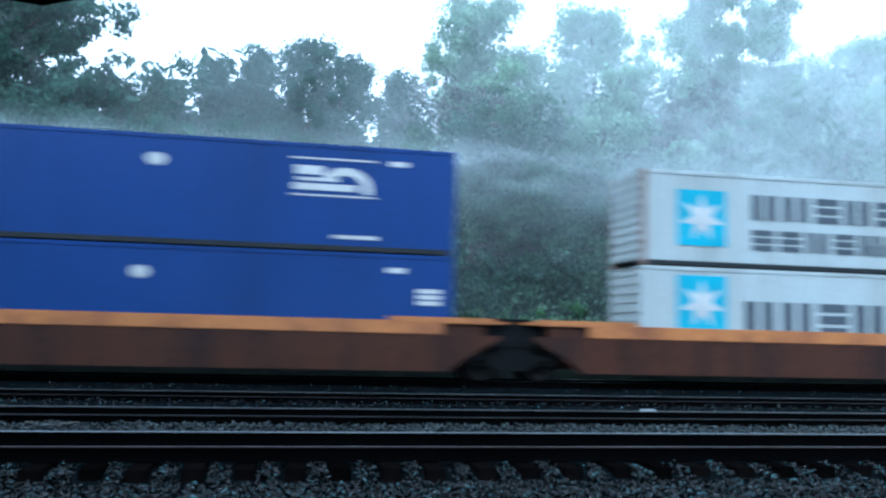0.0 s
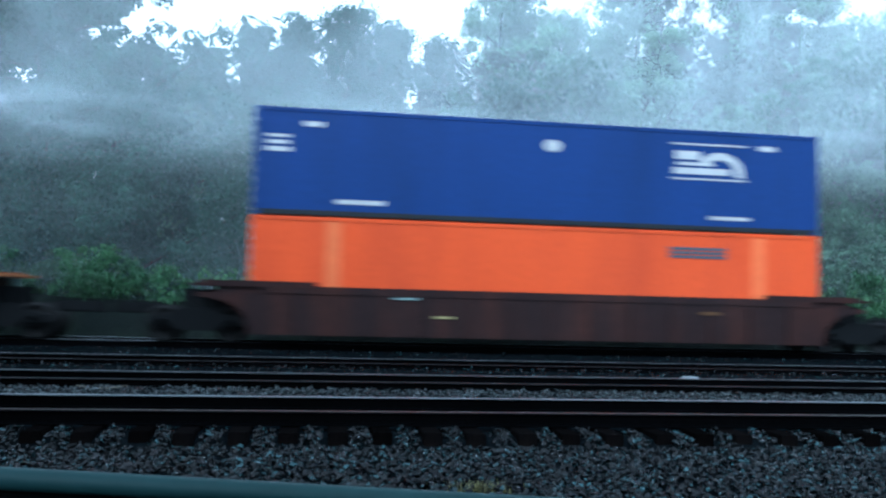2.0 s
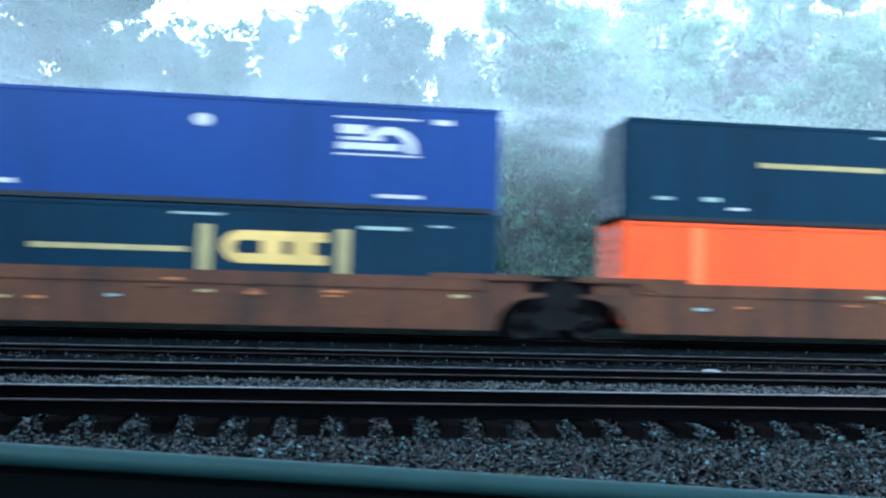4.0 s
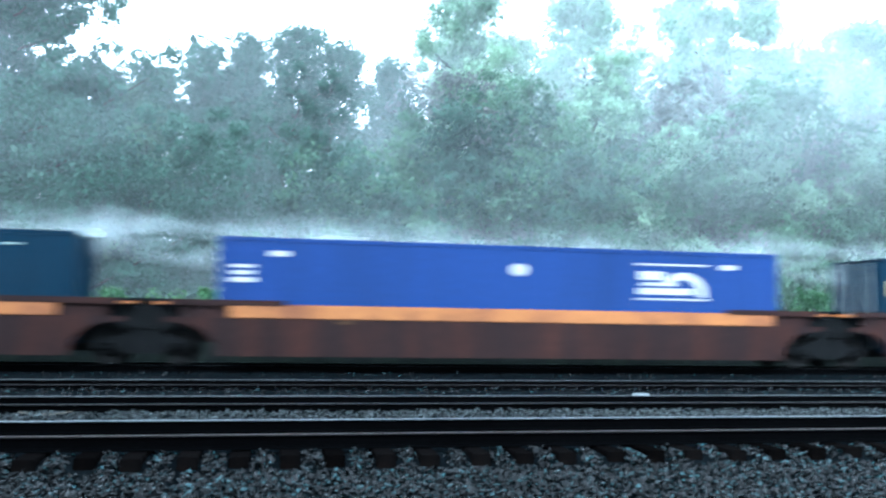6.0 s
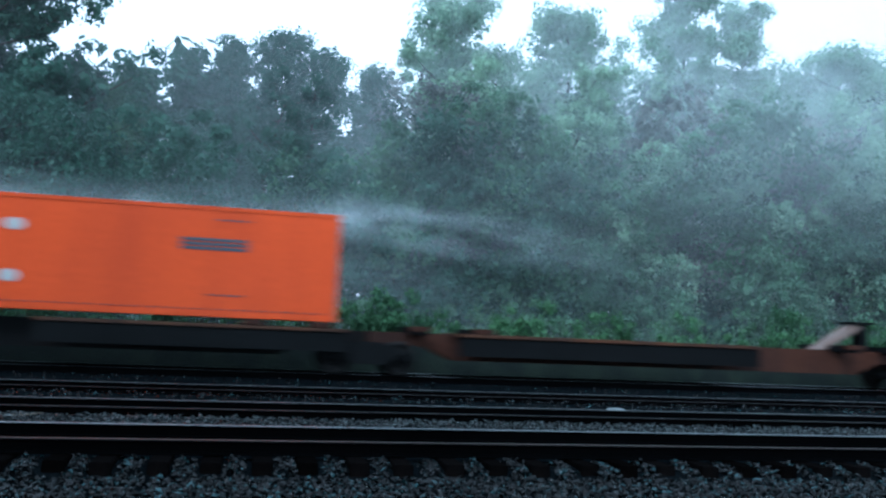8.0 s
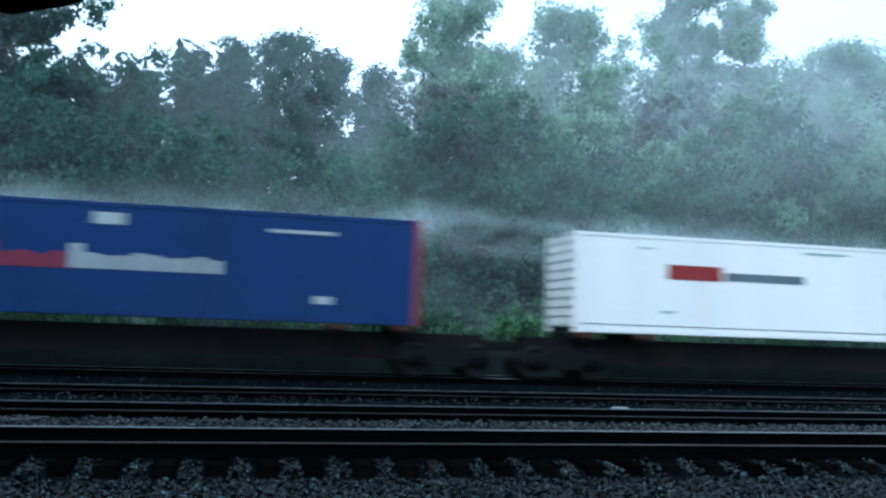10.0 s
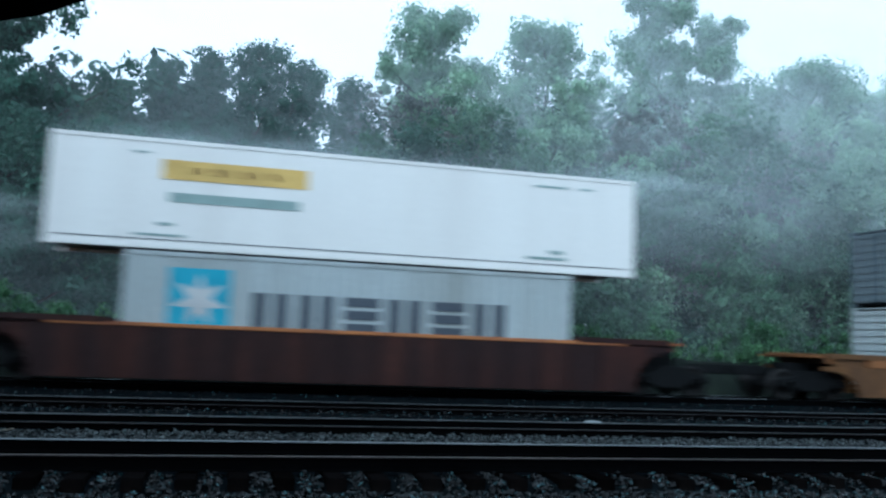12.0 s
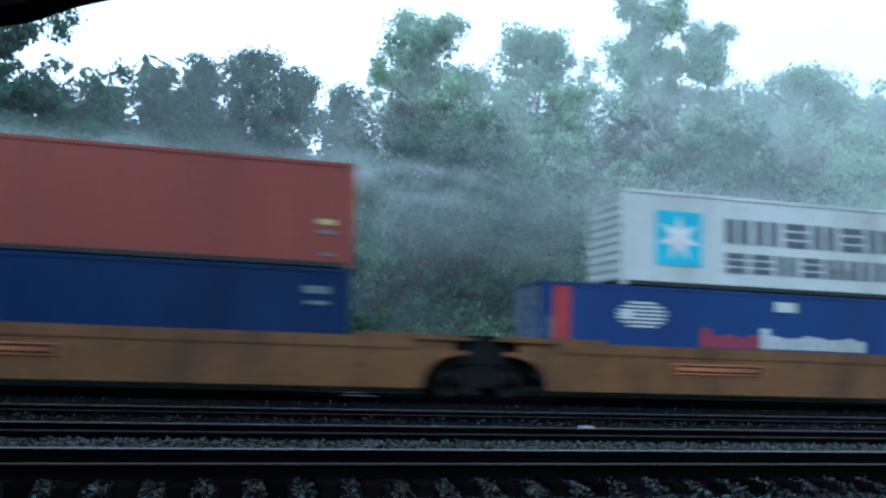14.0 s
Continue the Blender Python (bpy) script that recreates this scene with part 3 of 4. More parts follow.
def navy_marks(H, feet=True):
    Y, K = M_YELLOW, M_NAVY
    m = [("stripe", 3.95, 7.87, 1.63, 1.77, M_DULL_YELLOW), ("bracket", 8.17, 8.5, 0.95, 2.38, M_DULL_YELLOW), ("bracket", 11.78, 12.12, 0.95, 2.36, M_DULL_YELLOW),
         ("emblem_bar", 9.25, 11.5, 1.99, 2.25, Y), ("emblem_bar", 9.25, 11.5, 1.38, 1.64, Y), ("emblem_bar", 9.8, 10.35, 1.64, 1.99, Y),
         ("emblem_bar", 10.6, 11.2, 1.64, 1.99, Y),
         ("dash_mark", 7.46, 8.77, 2.62, 2.68, M_GREEN_MARK), ("dash_mark", 12.4, 13.65, 2.38, 2.47, M_GREEN_MARK), ("dash_mark", 14.3, 14.8, 2.5, 2.55, M_GREEN_MARK),
         ("notice_bar", 3.06, 3.58, 0.38, 0.45, M_MARK_WHITE), ("notice_bar", 12.5, 12.95, 0.35, 0.42, M_MARK_WHITE), ("number_bar", 0.25, 0.68, 1.75, 2.2, M_CREAM),
         ("number_bar", 0.9, 1.4, 0.6, 0.7, M_GREEN_MARK), ("number_bar", 2.3, 2.8, 0.6, 0.72, M_GREEN_MARK), ("number_bar", 13.4, 13.9, 0.6, 0.7, M_GREEN_MARK)]
    if feet:
        m = [k for k in m if k[5] != M_CREAM]
        m.append(("underline", 9.1, 11.48, 1.12, 1.3, M_GREEN_MARK))
    m += [("bracket_foot", 8.49, 9.3, 0.66, 0.86, Y), ("bracket_foot", 10.95, 11.75, 0.66, 0.86, Y)]
    arc = CACHE.setdefault("yellow_arc", disc_data("emblem_arc", 0.48, 0.435, Y, 0.42, 88, 272))
    return dict(marks=m, discs=[("emblem_arc", arc, 9.27, 1.815)])


def star_marks(two_lines, z_low):
    D = M_MARK_DARK
    m = [("emblem_panel", 1.1, 2.65, z_low, z_low + 1.65, M_CYAN)]
    star = CACHE.setdefault("white_star", star_data("emblem_star", 0.72, M_MARK_WHITE))

    def row(x0, x1, n, z0, z1, upright):
        w = (x1 - x0) / n
        for i in range(n):
            a, b, h = x0 + i * w + 0.03, x0 + (i + 0.84) * w, z1 - z0
            if upright[i]:
                m.extend([("name_bar", a + (b - a) * k, a + (b - a) * (k + 0.38), z0, z1, D) for k in (0, 0.58)])
            else:
                m.extend([("name_bar", a, b, z0 + h * 0.37 * k, z0 + h * (0.37 * k + 0.26), D) for k in range(3)])

    if two_lines:
        row(3.45, 9.7, 6, 1.45, 2.2, (1, 1, 0, 1, 0, 1))
        row(3.45, 9.75, 7, 0.54, 1.15, (0, 0, 1, 0, 1, 1, 1))
        m.append(("notice_bar", 7.4, 8.0, 0.55, 0.85, M_SCRAP))
    else:
        row(3.2, 10.45, 6, 1.0, 1.95, (1, 1, 0, 1, 0, 1))
    return dict(marks=m, discs=[("emblem_star", star, 1.88, z_low + 0.82)])


def stack_marks():
    W, R = M_GREY, M_RED
    m = [("code_bar", 0.65, 1.35, 2.14, 2.24, W), ("code_bar", 0.65, 1.35, 1.96, 2.06, W), ("code_bar", 0.68, 1.32, 1.42, 1.82, W),
         ("notice_bar", 2.2, 2.65, 0.48, 0.66, W), ("notice_bar", 2.75, 3.1, 0.38, 0.43, W), ("number_bar", 7.65, 8.4, 2.33, 2.63, W),
         ("notice_bar", 12.05, 13.8, 2.35, 2.44, W), ("notice_bar", 13.3, 13.75, 0.5, 0.7, W), ("notice_bar", 0.65, 1.1, 0.5, 0.58, R)]
    m += [("red_name_bar", 5.1 + i * 0.41, 5.38 + i * 0.41, 1.16, 1.16 + (0.58, 0.36, 0.4, 0.34, 0.42)[i], R) for i in range(5)]
    m += [("white_name_bar", 7.15 + i * 0.38, 7.43 + i * 0.38, 1.18, 1.18 + (0.62, 0.4, 0.34, 0.36, 0.44, 0.4, 0.34, 0.36, 0.42, 0.34)[i], W) for i in range(10)]
    m += [("emblem_stripe", 3.12 - math.sqrt(max(0.02, 1 - (i / 3.6) ** 2)) * 0.8, 3.12 + math.sqrt(max(0.02, 1 - (i / 3.6) ** 2)) * 0.8,
           2.05 + i * 0.115 - 0.03, 2.05 + i * 0.115 + 0.03, W) for i in range(-3, 4)]
    return dict(marks=m, post_paint=M_RED, dots=[("emblem_patch", 2.62, 2.05, 0.22, 0.13, W)])


def build_containers():
    H, S = 2.90, 2.59
    lo, hi, fl = 0.55, 3.47, 1.43
    blue, orange = "glossy blue steel freight container with white emblem and dot", "orange steel freight container with dark name bar"
    navy, grey = "navy steel freight container with yellow emblem and brackets", "pale grey steel freight container with star emblem and dark lettering bars"
    stack, white = "blue freight container with red corner posts and white marks", "white smooth freight container"
    container(blue, -11.35, lo, LONG, H, M_BLUE, **blue_marks(H, True))
    container(blue, -11.35, hi, LONG, H, M_BLUE, **blue_marks(H))
    container(grey, 10.30, lo, SHORT, H, M_GREY, flat=False, rail_paint=M_GREY, **star_marks(False, 1.0))
    container("pale grey freight container with star emblem and rusty corner posts", 10.30, hi, SHORT, 2.80, M_GREY, flat=False, post_paint=M_POST, **star_marks(True, 0.6))
    container(navy, 27.9, lo, LONG, H, M_NAVY, **navy_marks(H, False))
    container(orange, 27.9, hi, LONG, H, M_ORANGE, **orange_marks(H))
    container(orange, 51.6, lo, LONG, H, M_ORANGE, **orange_marks(H, True))
    container(blue, 51.6, hi, LONG, H, M_BLUE, **blue_marks(H))
    container(orange, 75.2, lo, LONG, H, M_ORANGE, **orange_marks(H, True))
    container(navy, 75.2, hi, LONG, H, M_NAVY, **navy_marks(H))
    container(navy, 94.9, lo, LONG, H, M_NAVY, **navy_marks(H, False))
    container(blue, 94.9, hi, LONG, H, M_BLUE, **blue_marks(H))
    container(orange, 114.6, lo, LONG, H, M_ORANGE, **orange_marks(H, True))
    container(navy, 114.6, hi, LONG, H, M_NAVY, **navy_marks(H))
    container(navy, 139.1, lo, LONG, H, M_NAVY, **navy_marks(H, False))
    container(blue, 158.75, lo, LONG, H, M_BLUE, **blue_marks(H))
    container(navy, 178.4, lo, LONG, H, M_NAVY, **navy_marks(H, False))
    container(orange, 199.6, fl, LONG, H, M_ORANGE, **orange_marks(H))
    container(orange, 235.9, fl, LONG, H, M_ORANGE, **orange_marks(H))
    container(stack, 255.1, fl, LONG, H, M_STACK, **stack_marks())
    D, G = M_MARK_DARK, M_GREEN_MARK
    common = [("seam", 0.2, 15.95, 0.24, 0.262, D), ("notice_bar", 2.0, 2.4, H - 0.42, H - 0.37, G), ("notice_bar", 13.0, 14.0, H - 0.42, H - 0.36, G),
              ("notice_bar", 14.4, 14.8, H - 0.42, H - 0.36, G), ("notice_bar", 2.7, 3.1, 0.62, 0.7, G), ("notice_bar", 13.5, 13.9, 0.55, 0.66, G)]
    container(white + " with a red and black name bar", 275.75, fl, LONG, H, M_WHITE, marks=common + [
        ("red_name_bar", 2.9, 4.65, 1.63, 2.06, M_RED), ("name_bar", 4.75, 7.4, 1.66, 1.9, M_SLATE), ("notice_bar", 7.4, 8.9, 2.58, 2.65, G)])
    container(stack, 294.5, fl, LONG, H, M_STACK, **stack_marks())
    container(grey, 317.6, lo, SHORT, H, M_GREY, flat=False, **star_marks(False, 0.85))
    container(white + " with a yellow name panel", 315.6, hi + 0.02, LONG, H, M_WHITE, marks=common + [
        ("name_panel", 2.75, 6.5, 1.84, 2.36, M_YELLOW), ("name_bar", 3.4, 5.9, 2.0, 2.2, M_OCHRE), ("name_bar", 2.95, 6.3, 1.25, 1.5, G),
        ("notice_bar", 2.13, 3.4, 0.34, 0.4, G), ("notice_bar", 12.8, 14.0, 0.38, 0.46, G)])
    container("slate-grey freight container with blue and cream panels", 341.25, lo + S + 0.03, SHORT, S, M_SLATE, flat=False, marks=[
        ("blue_panel", 4.0, 5.27, 0.9, 1.75, M_BLUE), ("white_bar", 4.1, 5.2, 1.18, 1.45, M_MARK_WHITE), ("cream_panel", 5.36, 8.4, 0.9, 1.75, M_CREAM),
        ("name_bar", 5.7, 8.1, 1.2, 1.45, M_OCHRE), ("notice_bar", 10.7, 11.5, 2.15, 2.27, M_MARK_WHITE), ("notice_bar", 11.0, 11.5, 1.95, 2.05, M_MARK_WHITE)])
    container("pale grey freight container with a dark name bar", 341.25, lo, SHORT, S, M_GREY, flat=False, marks=[
        ("name_bar", 0.9, 3.0, 1.95, 2.12, D), ("emblem_panel", 0.25, 0.75, 1.95, 2.25, M_CYAN)])
    container("red-brown corrugated freight container streaked by rain", 364.75, hi, SHORT, H, M_BROWN, flat=False, marks=[
        ("notice_bar", 0.9, 1.35, 0.45, 0.65, M_SILL), ("code_bar", 11.2, 11.7, 1.15, 1.3, M_DULL_YELLOW), ("code_bar", 11.2, 11.7, 0.9, 1.0, M_SLATE), ("code_bar", 11.3, 11.7, 0.3, 0.38, M_SLATE)])
    container("deep blue corrugated freight container with a cream name bar", 364.75, lo, SHORT, H, M_DEEP, flat=False, marks=[
        ("name_bar", 0.95, 2.45, 2.27, 2.53, M_DULL_YELLOW), ("code_bar", 10.9, 11.6, 2.2, 2.4, M_SLATE), ("code_bar", 11.0, 11.6, 1.9, 2.0, M_SLATE)])
    inset = stack_marks()
    inset["post_paint"] = M_STACK
    inset["marks"] = [k for k in inset["marks"] if k[1] > 1.5] + [("red_band", 0.34, 0.83, 0.16, H - 0.13, M_RED)]
    inset["marks"] += [("code_bar", 0.16, 0.3, a, b, M_SLATE) for a, b in ((1.3, 1.9), (0.5, 1.1))]
    container("blue freight container with a red band and white marks", 382.5, lo, LONG, H, M_STACK, **inset)
    container(grey, 384.95, hi, SHORT, H, M_GREY, flat=False, **star_marks(True, 0.65))


# ---------- railway cars ----------


def truck(parent, x, z=RAIL_Z):
    """A two-axle truck: cast side frames, bolster, four wheels, axles."""
    if "truck" not in CACHE:
        side = [(-1.25, 0.42), (-1.25, 0.62), (-0.7, 0.72), (-0.42, 0.9), (0.42, 0.9), (0.7, 0.72), (1.25, 0.62), (1.25, 0.42), (0.75, 0.5), (0.42, 0.3), (-0.42, 0.3), (-0.75, 0.5)]
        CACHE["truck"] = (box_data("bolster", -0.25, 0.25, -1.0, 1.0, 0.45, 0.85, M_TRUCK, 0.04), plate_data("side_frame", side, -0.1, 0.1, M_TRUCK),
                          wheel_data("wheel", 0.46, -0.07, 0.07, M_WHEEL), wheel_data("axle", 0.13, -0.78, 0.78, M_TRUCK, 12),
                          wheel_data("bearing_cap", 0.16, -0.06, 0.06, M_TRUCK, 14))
    bolster, side, wheel, axle, cap = CACHE["truck"]
    t = part("truck", bolster, parent, "black two-axle truck", pose(x, 0, z))
    for sy in (-1, 1):
        part("side_frame", side, t, at=pose(0, sy * 1.0, 0))
        for sx in (-0.88, 0.88):
            part("wheel", wheel, t, at=pose(sx, sy * 0.775, 0.46, 0, 0, 0 if sy < 0 else 180))
            part("bearing_cap", cap, t, at=pose(sx, sy * 1.13, 0.46))
    for sx in (-0.88, 0.88):
        part("axle", axle, t, at=pose(sx, 0, 0.46))


def well_car(label, x, sill, side, sill_z=(1.30, 1.66), trucks=(), coupler=(), ribs=0, patches=0, deck=None, low=0.32, bow=1.2):
    car = thing("well_car", label, "freight car", pose(x, LINE_Y, 0), "well cars of the train")
    MOVERS.append((car, x, LINE_Y, 0))
    s0, s1 = sill_z
    deck = deck or sill
    key = ("well", sill.name, side.name, sill_z, low, deck.name, bow)
    if key not in CACHE:
        turn = [i * math.pi / 16 for i in range(9)]
        if bow > 1.3:  # a lower corner cut off aslant
            curve = [(9.3 - bow + bow * i / 8, low + (s0 - 0.12 - low) * (i / 8) ** 0.8) for i in range(9)]
        else:  # an arch over the wheels
            curve = [(9.25 - bow * math.cos(a), low + (s0 - 0.12 - low) * math.sin(a) ** 0.8) for a in turn]
        outline = [(-a, b) for a, b in reversed(curve)] + curve + [(9.35, s0 - 0.12), (9.35, s0), (-9.35, s0), (-9.35, s0 - 0.12)]
        CACHE[key] = (
            plate_data("side_panel", outline, -0.04, 0.04, side),
            box_data("side_sill", -7.75, 7.75, -0.08, 0.06, s0, s1, sill, 0.02),
            box_data("end_deck", -1.25, 1.25, -1.42, 1.42, 0, 0.07, deck, 0.015),
            box_data("end_skirt", -1.25, 0.55, -0.03, 0.03, -0.34, 0.0, side, 0.01),
            box_data("draft_beam", -1.3, 1.0, -0.4, 0.4, -0.75, -0.02, M_TRUCK, 0.03),
            boxes_data("floor_beam", [(a - 0.15, a + 0.15, -1.4, 1.4, low + 0.02, low + 0.17) for a in (-6, -3, 0, 3, 6)], side),
            box_data("end_coaming", -1.5, 1.45, -0.05, 0.05, 0, 0.17, sill if bow > 1.3 else side, 0.015))
    panel, top, deck_m, skirt, beam, floor, coaming = CACHE[key]
    for sy in (-1, 1):
        part("side_panel", panel, car, at=pose(0, sy * 1.46, 0))
        part("side_sill", top, car, at=pose(0, sy * 1.46, 0, 0, 0, 0 if sy < 0 else 180))
    part("floor_beam", floor, car)
    for sx in (-1, 1):
        part("end_deck", deck_m, car, at=pose(sx * 8.35, 0, s1 - 0.04))
        part("draft_beam", beam, car, at=pose(sx * 8.9, 0, s0 + 0.1, 0, 0, 0 if sx > 0 else 180))
        for sy in (-1, 1):
            part("end_coaming", coaming, car, at=pose(sx * 7.75, sy * 1.5, s1 - 0.06))
            part("end_skirt", skirt, car, at=pose(sx * 8.35, sy * 1.41, s1 - 0.05, 0, 0, 0 if sx > 0 else 180))
    for tx in trucks:
        truck(car, tx - math.copysign(0.4, tx) if any(c * tx > 0 for c in coupler) else tx)
        if not any(c * tx > 0 for c in coupler):  # two car ends share this truck
            j = part("articulated_joint", box_data("articulated_joint", -0.85, 0.85, -1.15, 1.15, 0.95, s1 + 0.02, M_TRUCK, 0.05), car, at=pose(tx, 0, 0))
            part("bridge_plate", box_data("bridge_plate", -0.95, 0.5, -1.2, 1.2, s1 + 0.02, s1 + 0.12, M_TRUCK, 0.03), j)
    for cx in coupler:
        part("coupler", box_data("coupler", -0.7, 0.7, -0.12, 0.12, 0.75, 1.05, M_TRUCK, 0.04), car, at=pose(cx, 0, 0))
    if ribs:
        rib = box_data("rib", -0.05, 0.05, -0.05, 0.02, low + 0.05, s0 - 0.02, side, 0.01)
        for i in range(ribs):
            part("rib", rib, car, at=pose(-7 + 14 * i / (ribs - 1), -1.50, 0))
    rng = random.Random(int(x))
    for i in range(patches):
        px, pz, w = rng.uniform(-7.6, 7.2), rng.uniform(low + 0.5, s1 - 0.25), rng.uniform(0.2, 0.65)
        m = rng.choice([M_GREEN_MARK, M_SILL, M_OCHRE, M_DULL_YELLOW])
        part("stencil_bar", box_data("stencil_bar", px, px + w, -1.552, -1.540, pz, pz + rng.uniform(0.04, 0.09), m), car)
    return car


def spine_car(label, x, half, trucks=(), coupler=(), deck=None, beam_paint=None, hitch=None):
    """A spine car: a box beam between the trucks, cross arms, a hitch, strips of deck."""
    car = thing("spine_car", label, "freight car", pose(x, LINE_Y, 0), "spine cars of the train")
    MOVERS.append((car, x, LINE_Y, 0))
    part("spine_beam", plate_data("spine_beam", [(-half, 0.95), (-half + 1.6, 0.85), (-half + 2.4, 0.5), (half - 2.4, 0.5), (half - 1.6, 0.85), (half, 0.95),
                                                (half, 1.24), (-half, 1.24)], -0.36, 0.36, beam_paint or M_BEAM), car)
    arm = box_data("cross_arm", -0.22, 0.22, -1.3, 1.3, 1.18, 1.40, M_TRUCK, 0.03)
    pad = box_data("corner_pad", -0.3, 0.3, -1.36, -1.1, 1.28, 1.42, M_RUST, 0.02)
    for ax in (-7.7, -5.9, 5.9, 7.7):
        a = part("cross_arm", arm, car, at=pose(ax, 0, 0))
        part("corner_pad", pad, a)
    if deck:
        part("deck", box_data("deck", deck[0], deck[1], -1.38, 1.38, 1.18, 1.27, M_RUSTED, 0.015), car)
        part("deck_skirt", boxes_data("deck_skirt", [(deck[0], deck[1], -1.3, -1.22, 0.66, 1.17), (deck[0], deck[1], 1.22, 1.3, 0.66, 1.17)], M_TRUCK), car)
    if hitch is not None:
        h = part("hitch", plate_data("hitch", [(-0.9, 1.25), (-0.6, 1.25), (0.75, 1.98), (0.75, 2.1), (0.5, 2.1)], -0.25, 0.25, M_POST), car, at=pose(hitch, 0, 0))
        part("hitch_plate", box_data("hitch_plate", 0.35, 1.15, -0.45, 0.45, 2.1, 2.17, M_TRUCK, 0.02), h)
        part("hitch_leg", box_data("hitch_leg", 0.75, 0.95, -0.3, 0.3, 1.24, 2.1, M_TRUCK, 0.02), h)
    for tx in trucks:
        truck(car, tx)
    for cx in coupler:
        part("coupler", box_data("coupler", -0.7, 0.7, -0.12, 0.12, 0.8, 1.05, M_TRUCK, 0.04), car, at=pose(cx, 0, 0))


def build_cars():
    a = "brown well car with an orange top sill"
    well_car(a, -3.27, M_SILL, M_RUST, trucks=(-9.8, 9.8), bow=1.35)
    well_car(a, 16.36, M_SILL, M_RUST, trucks=(9.8,), bow=1.35)
    well_car(a, 35.95, M_SILL, M_RUST, trucks=(9.8,), coupler=(11.2,), bow=1.35)
    well_car("dark plum-brown well car with ribbed sides", 59.68, M_PLUM, M_PLUM, (1.36, 1.58), (-9.8, 9.8), (-11.0, 11.2), ribs=13, patches=3, low=0.3)
    b = "rusty brown well car covered in stencilled marks"
    well_car(b, 83.25, M_RUSTED, M_RUSTED, (1.36, 1.72), (-9.8, 9.8), (-11.0,), patches=14)
    well_car(b, 102.95, M_RUSTED, M_RUSTED, (1.36, 1.72), (9.8,), patches=14)
    well_car(b, 122.65, M_RUSTED, M_RUSTED, (1.36, 1.72), (9.8,), (11.2,), patches=16)
    c = "dark brown well car with a worn orange top sill"
    well_car(c, 147.15, M_SILL, M_PLUM, trucks=(-9.8, 9.8), coupler=(-11.0,), patches=1)
    well_car(c, 166.8, M_SILL, M_PLUM, trucks=(9.8,), patches=1)
    well_car(c, 186.45, M_SILL, M_PLUM, trucks=(9.8,), coupler=(11.0,), patches=1)
    s = "black spine car with cross arms carrying a container"
    spine_car(s, 207.7, 9.0, (-7.6, 9.05), (-9.6,), deck=(0.6, 8.4))
    spine_car("empty spine car with a rusty beam and a raised hitch", 225.8, 9.0, (9.05,), deck=(-6.6, 2.6), beam_paint=M_RUST, hitch=6.2)
    spine_car(s, 243.9, 9.0, (8.6,), deck=(-7.4, 8.4))
    spine_car(s, 263.15, 10.2, (9.0,), (11.0,))
    spine_car(s, 283.8, 9.3, (-8.2, 9.35))
    spine_car(s, 302.5, 9.3, (8.6,), (10.0,))
    well_car("dark brown ribbed well car with a thin orange edge", 323.65, M_SILL, M_PLUM, (1.5, 1.6), (-9.6, 9.8), (-10.8, 11.2), ribs=16, deck=M_SILL, low=0.2)
    well_car("orange-brown well car with faded paint", 347.35, M_SILL_DULL, M_OCHRE, (1.12, 1.42), (-9.8, 9.8), (-11.0, 11.2), low=0.22)
    d = "ochre-painted well car with a smooth side"
    for x, ends, joint in ((370.9, (-9.8, 9.8), (-11.0,)), (390.6, (9.8,), ())):
        car = well_car(d, x, M_OCHRE, M_OCHRE, (1.36, 1.68), ends, joint)
        plate = part("stencil_panel", box_data("stencil_panel", -4.15, -1.1, -1.556, -1.5, 0.9, 1.2, M_SILL), car, "dark lettered panel with an orange edge")
        part("panel_face", box_data("panel_face", -4.1, -1.15, -1.562, -1.55, 0.93, 1.17, M_PLUM), plate)
        for i in range(7):
            part("stencil_bar", box_data("stencil_bar", -3.95 + i * 0.39, -3.7 + i * 0.39, -1.566, -1.561, 1.0, 1.1, M_SILL), plate)


# ---------- rain spray ----------


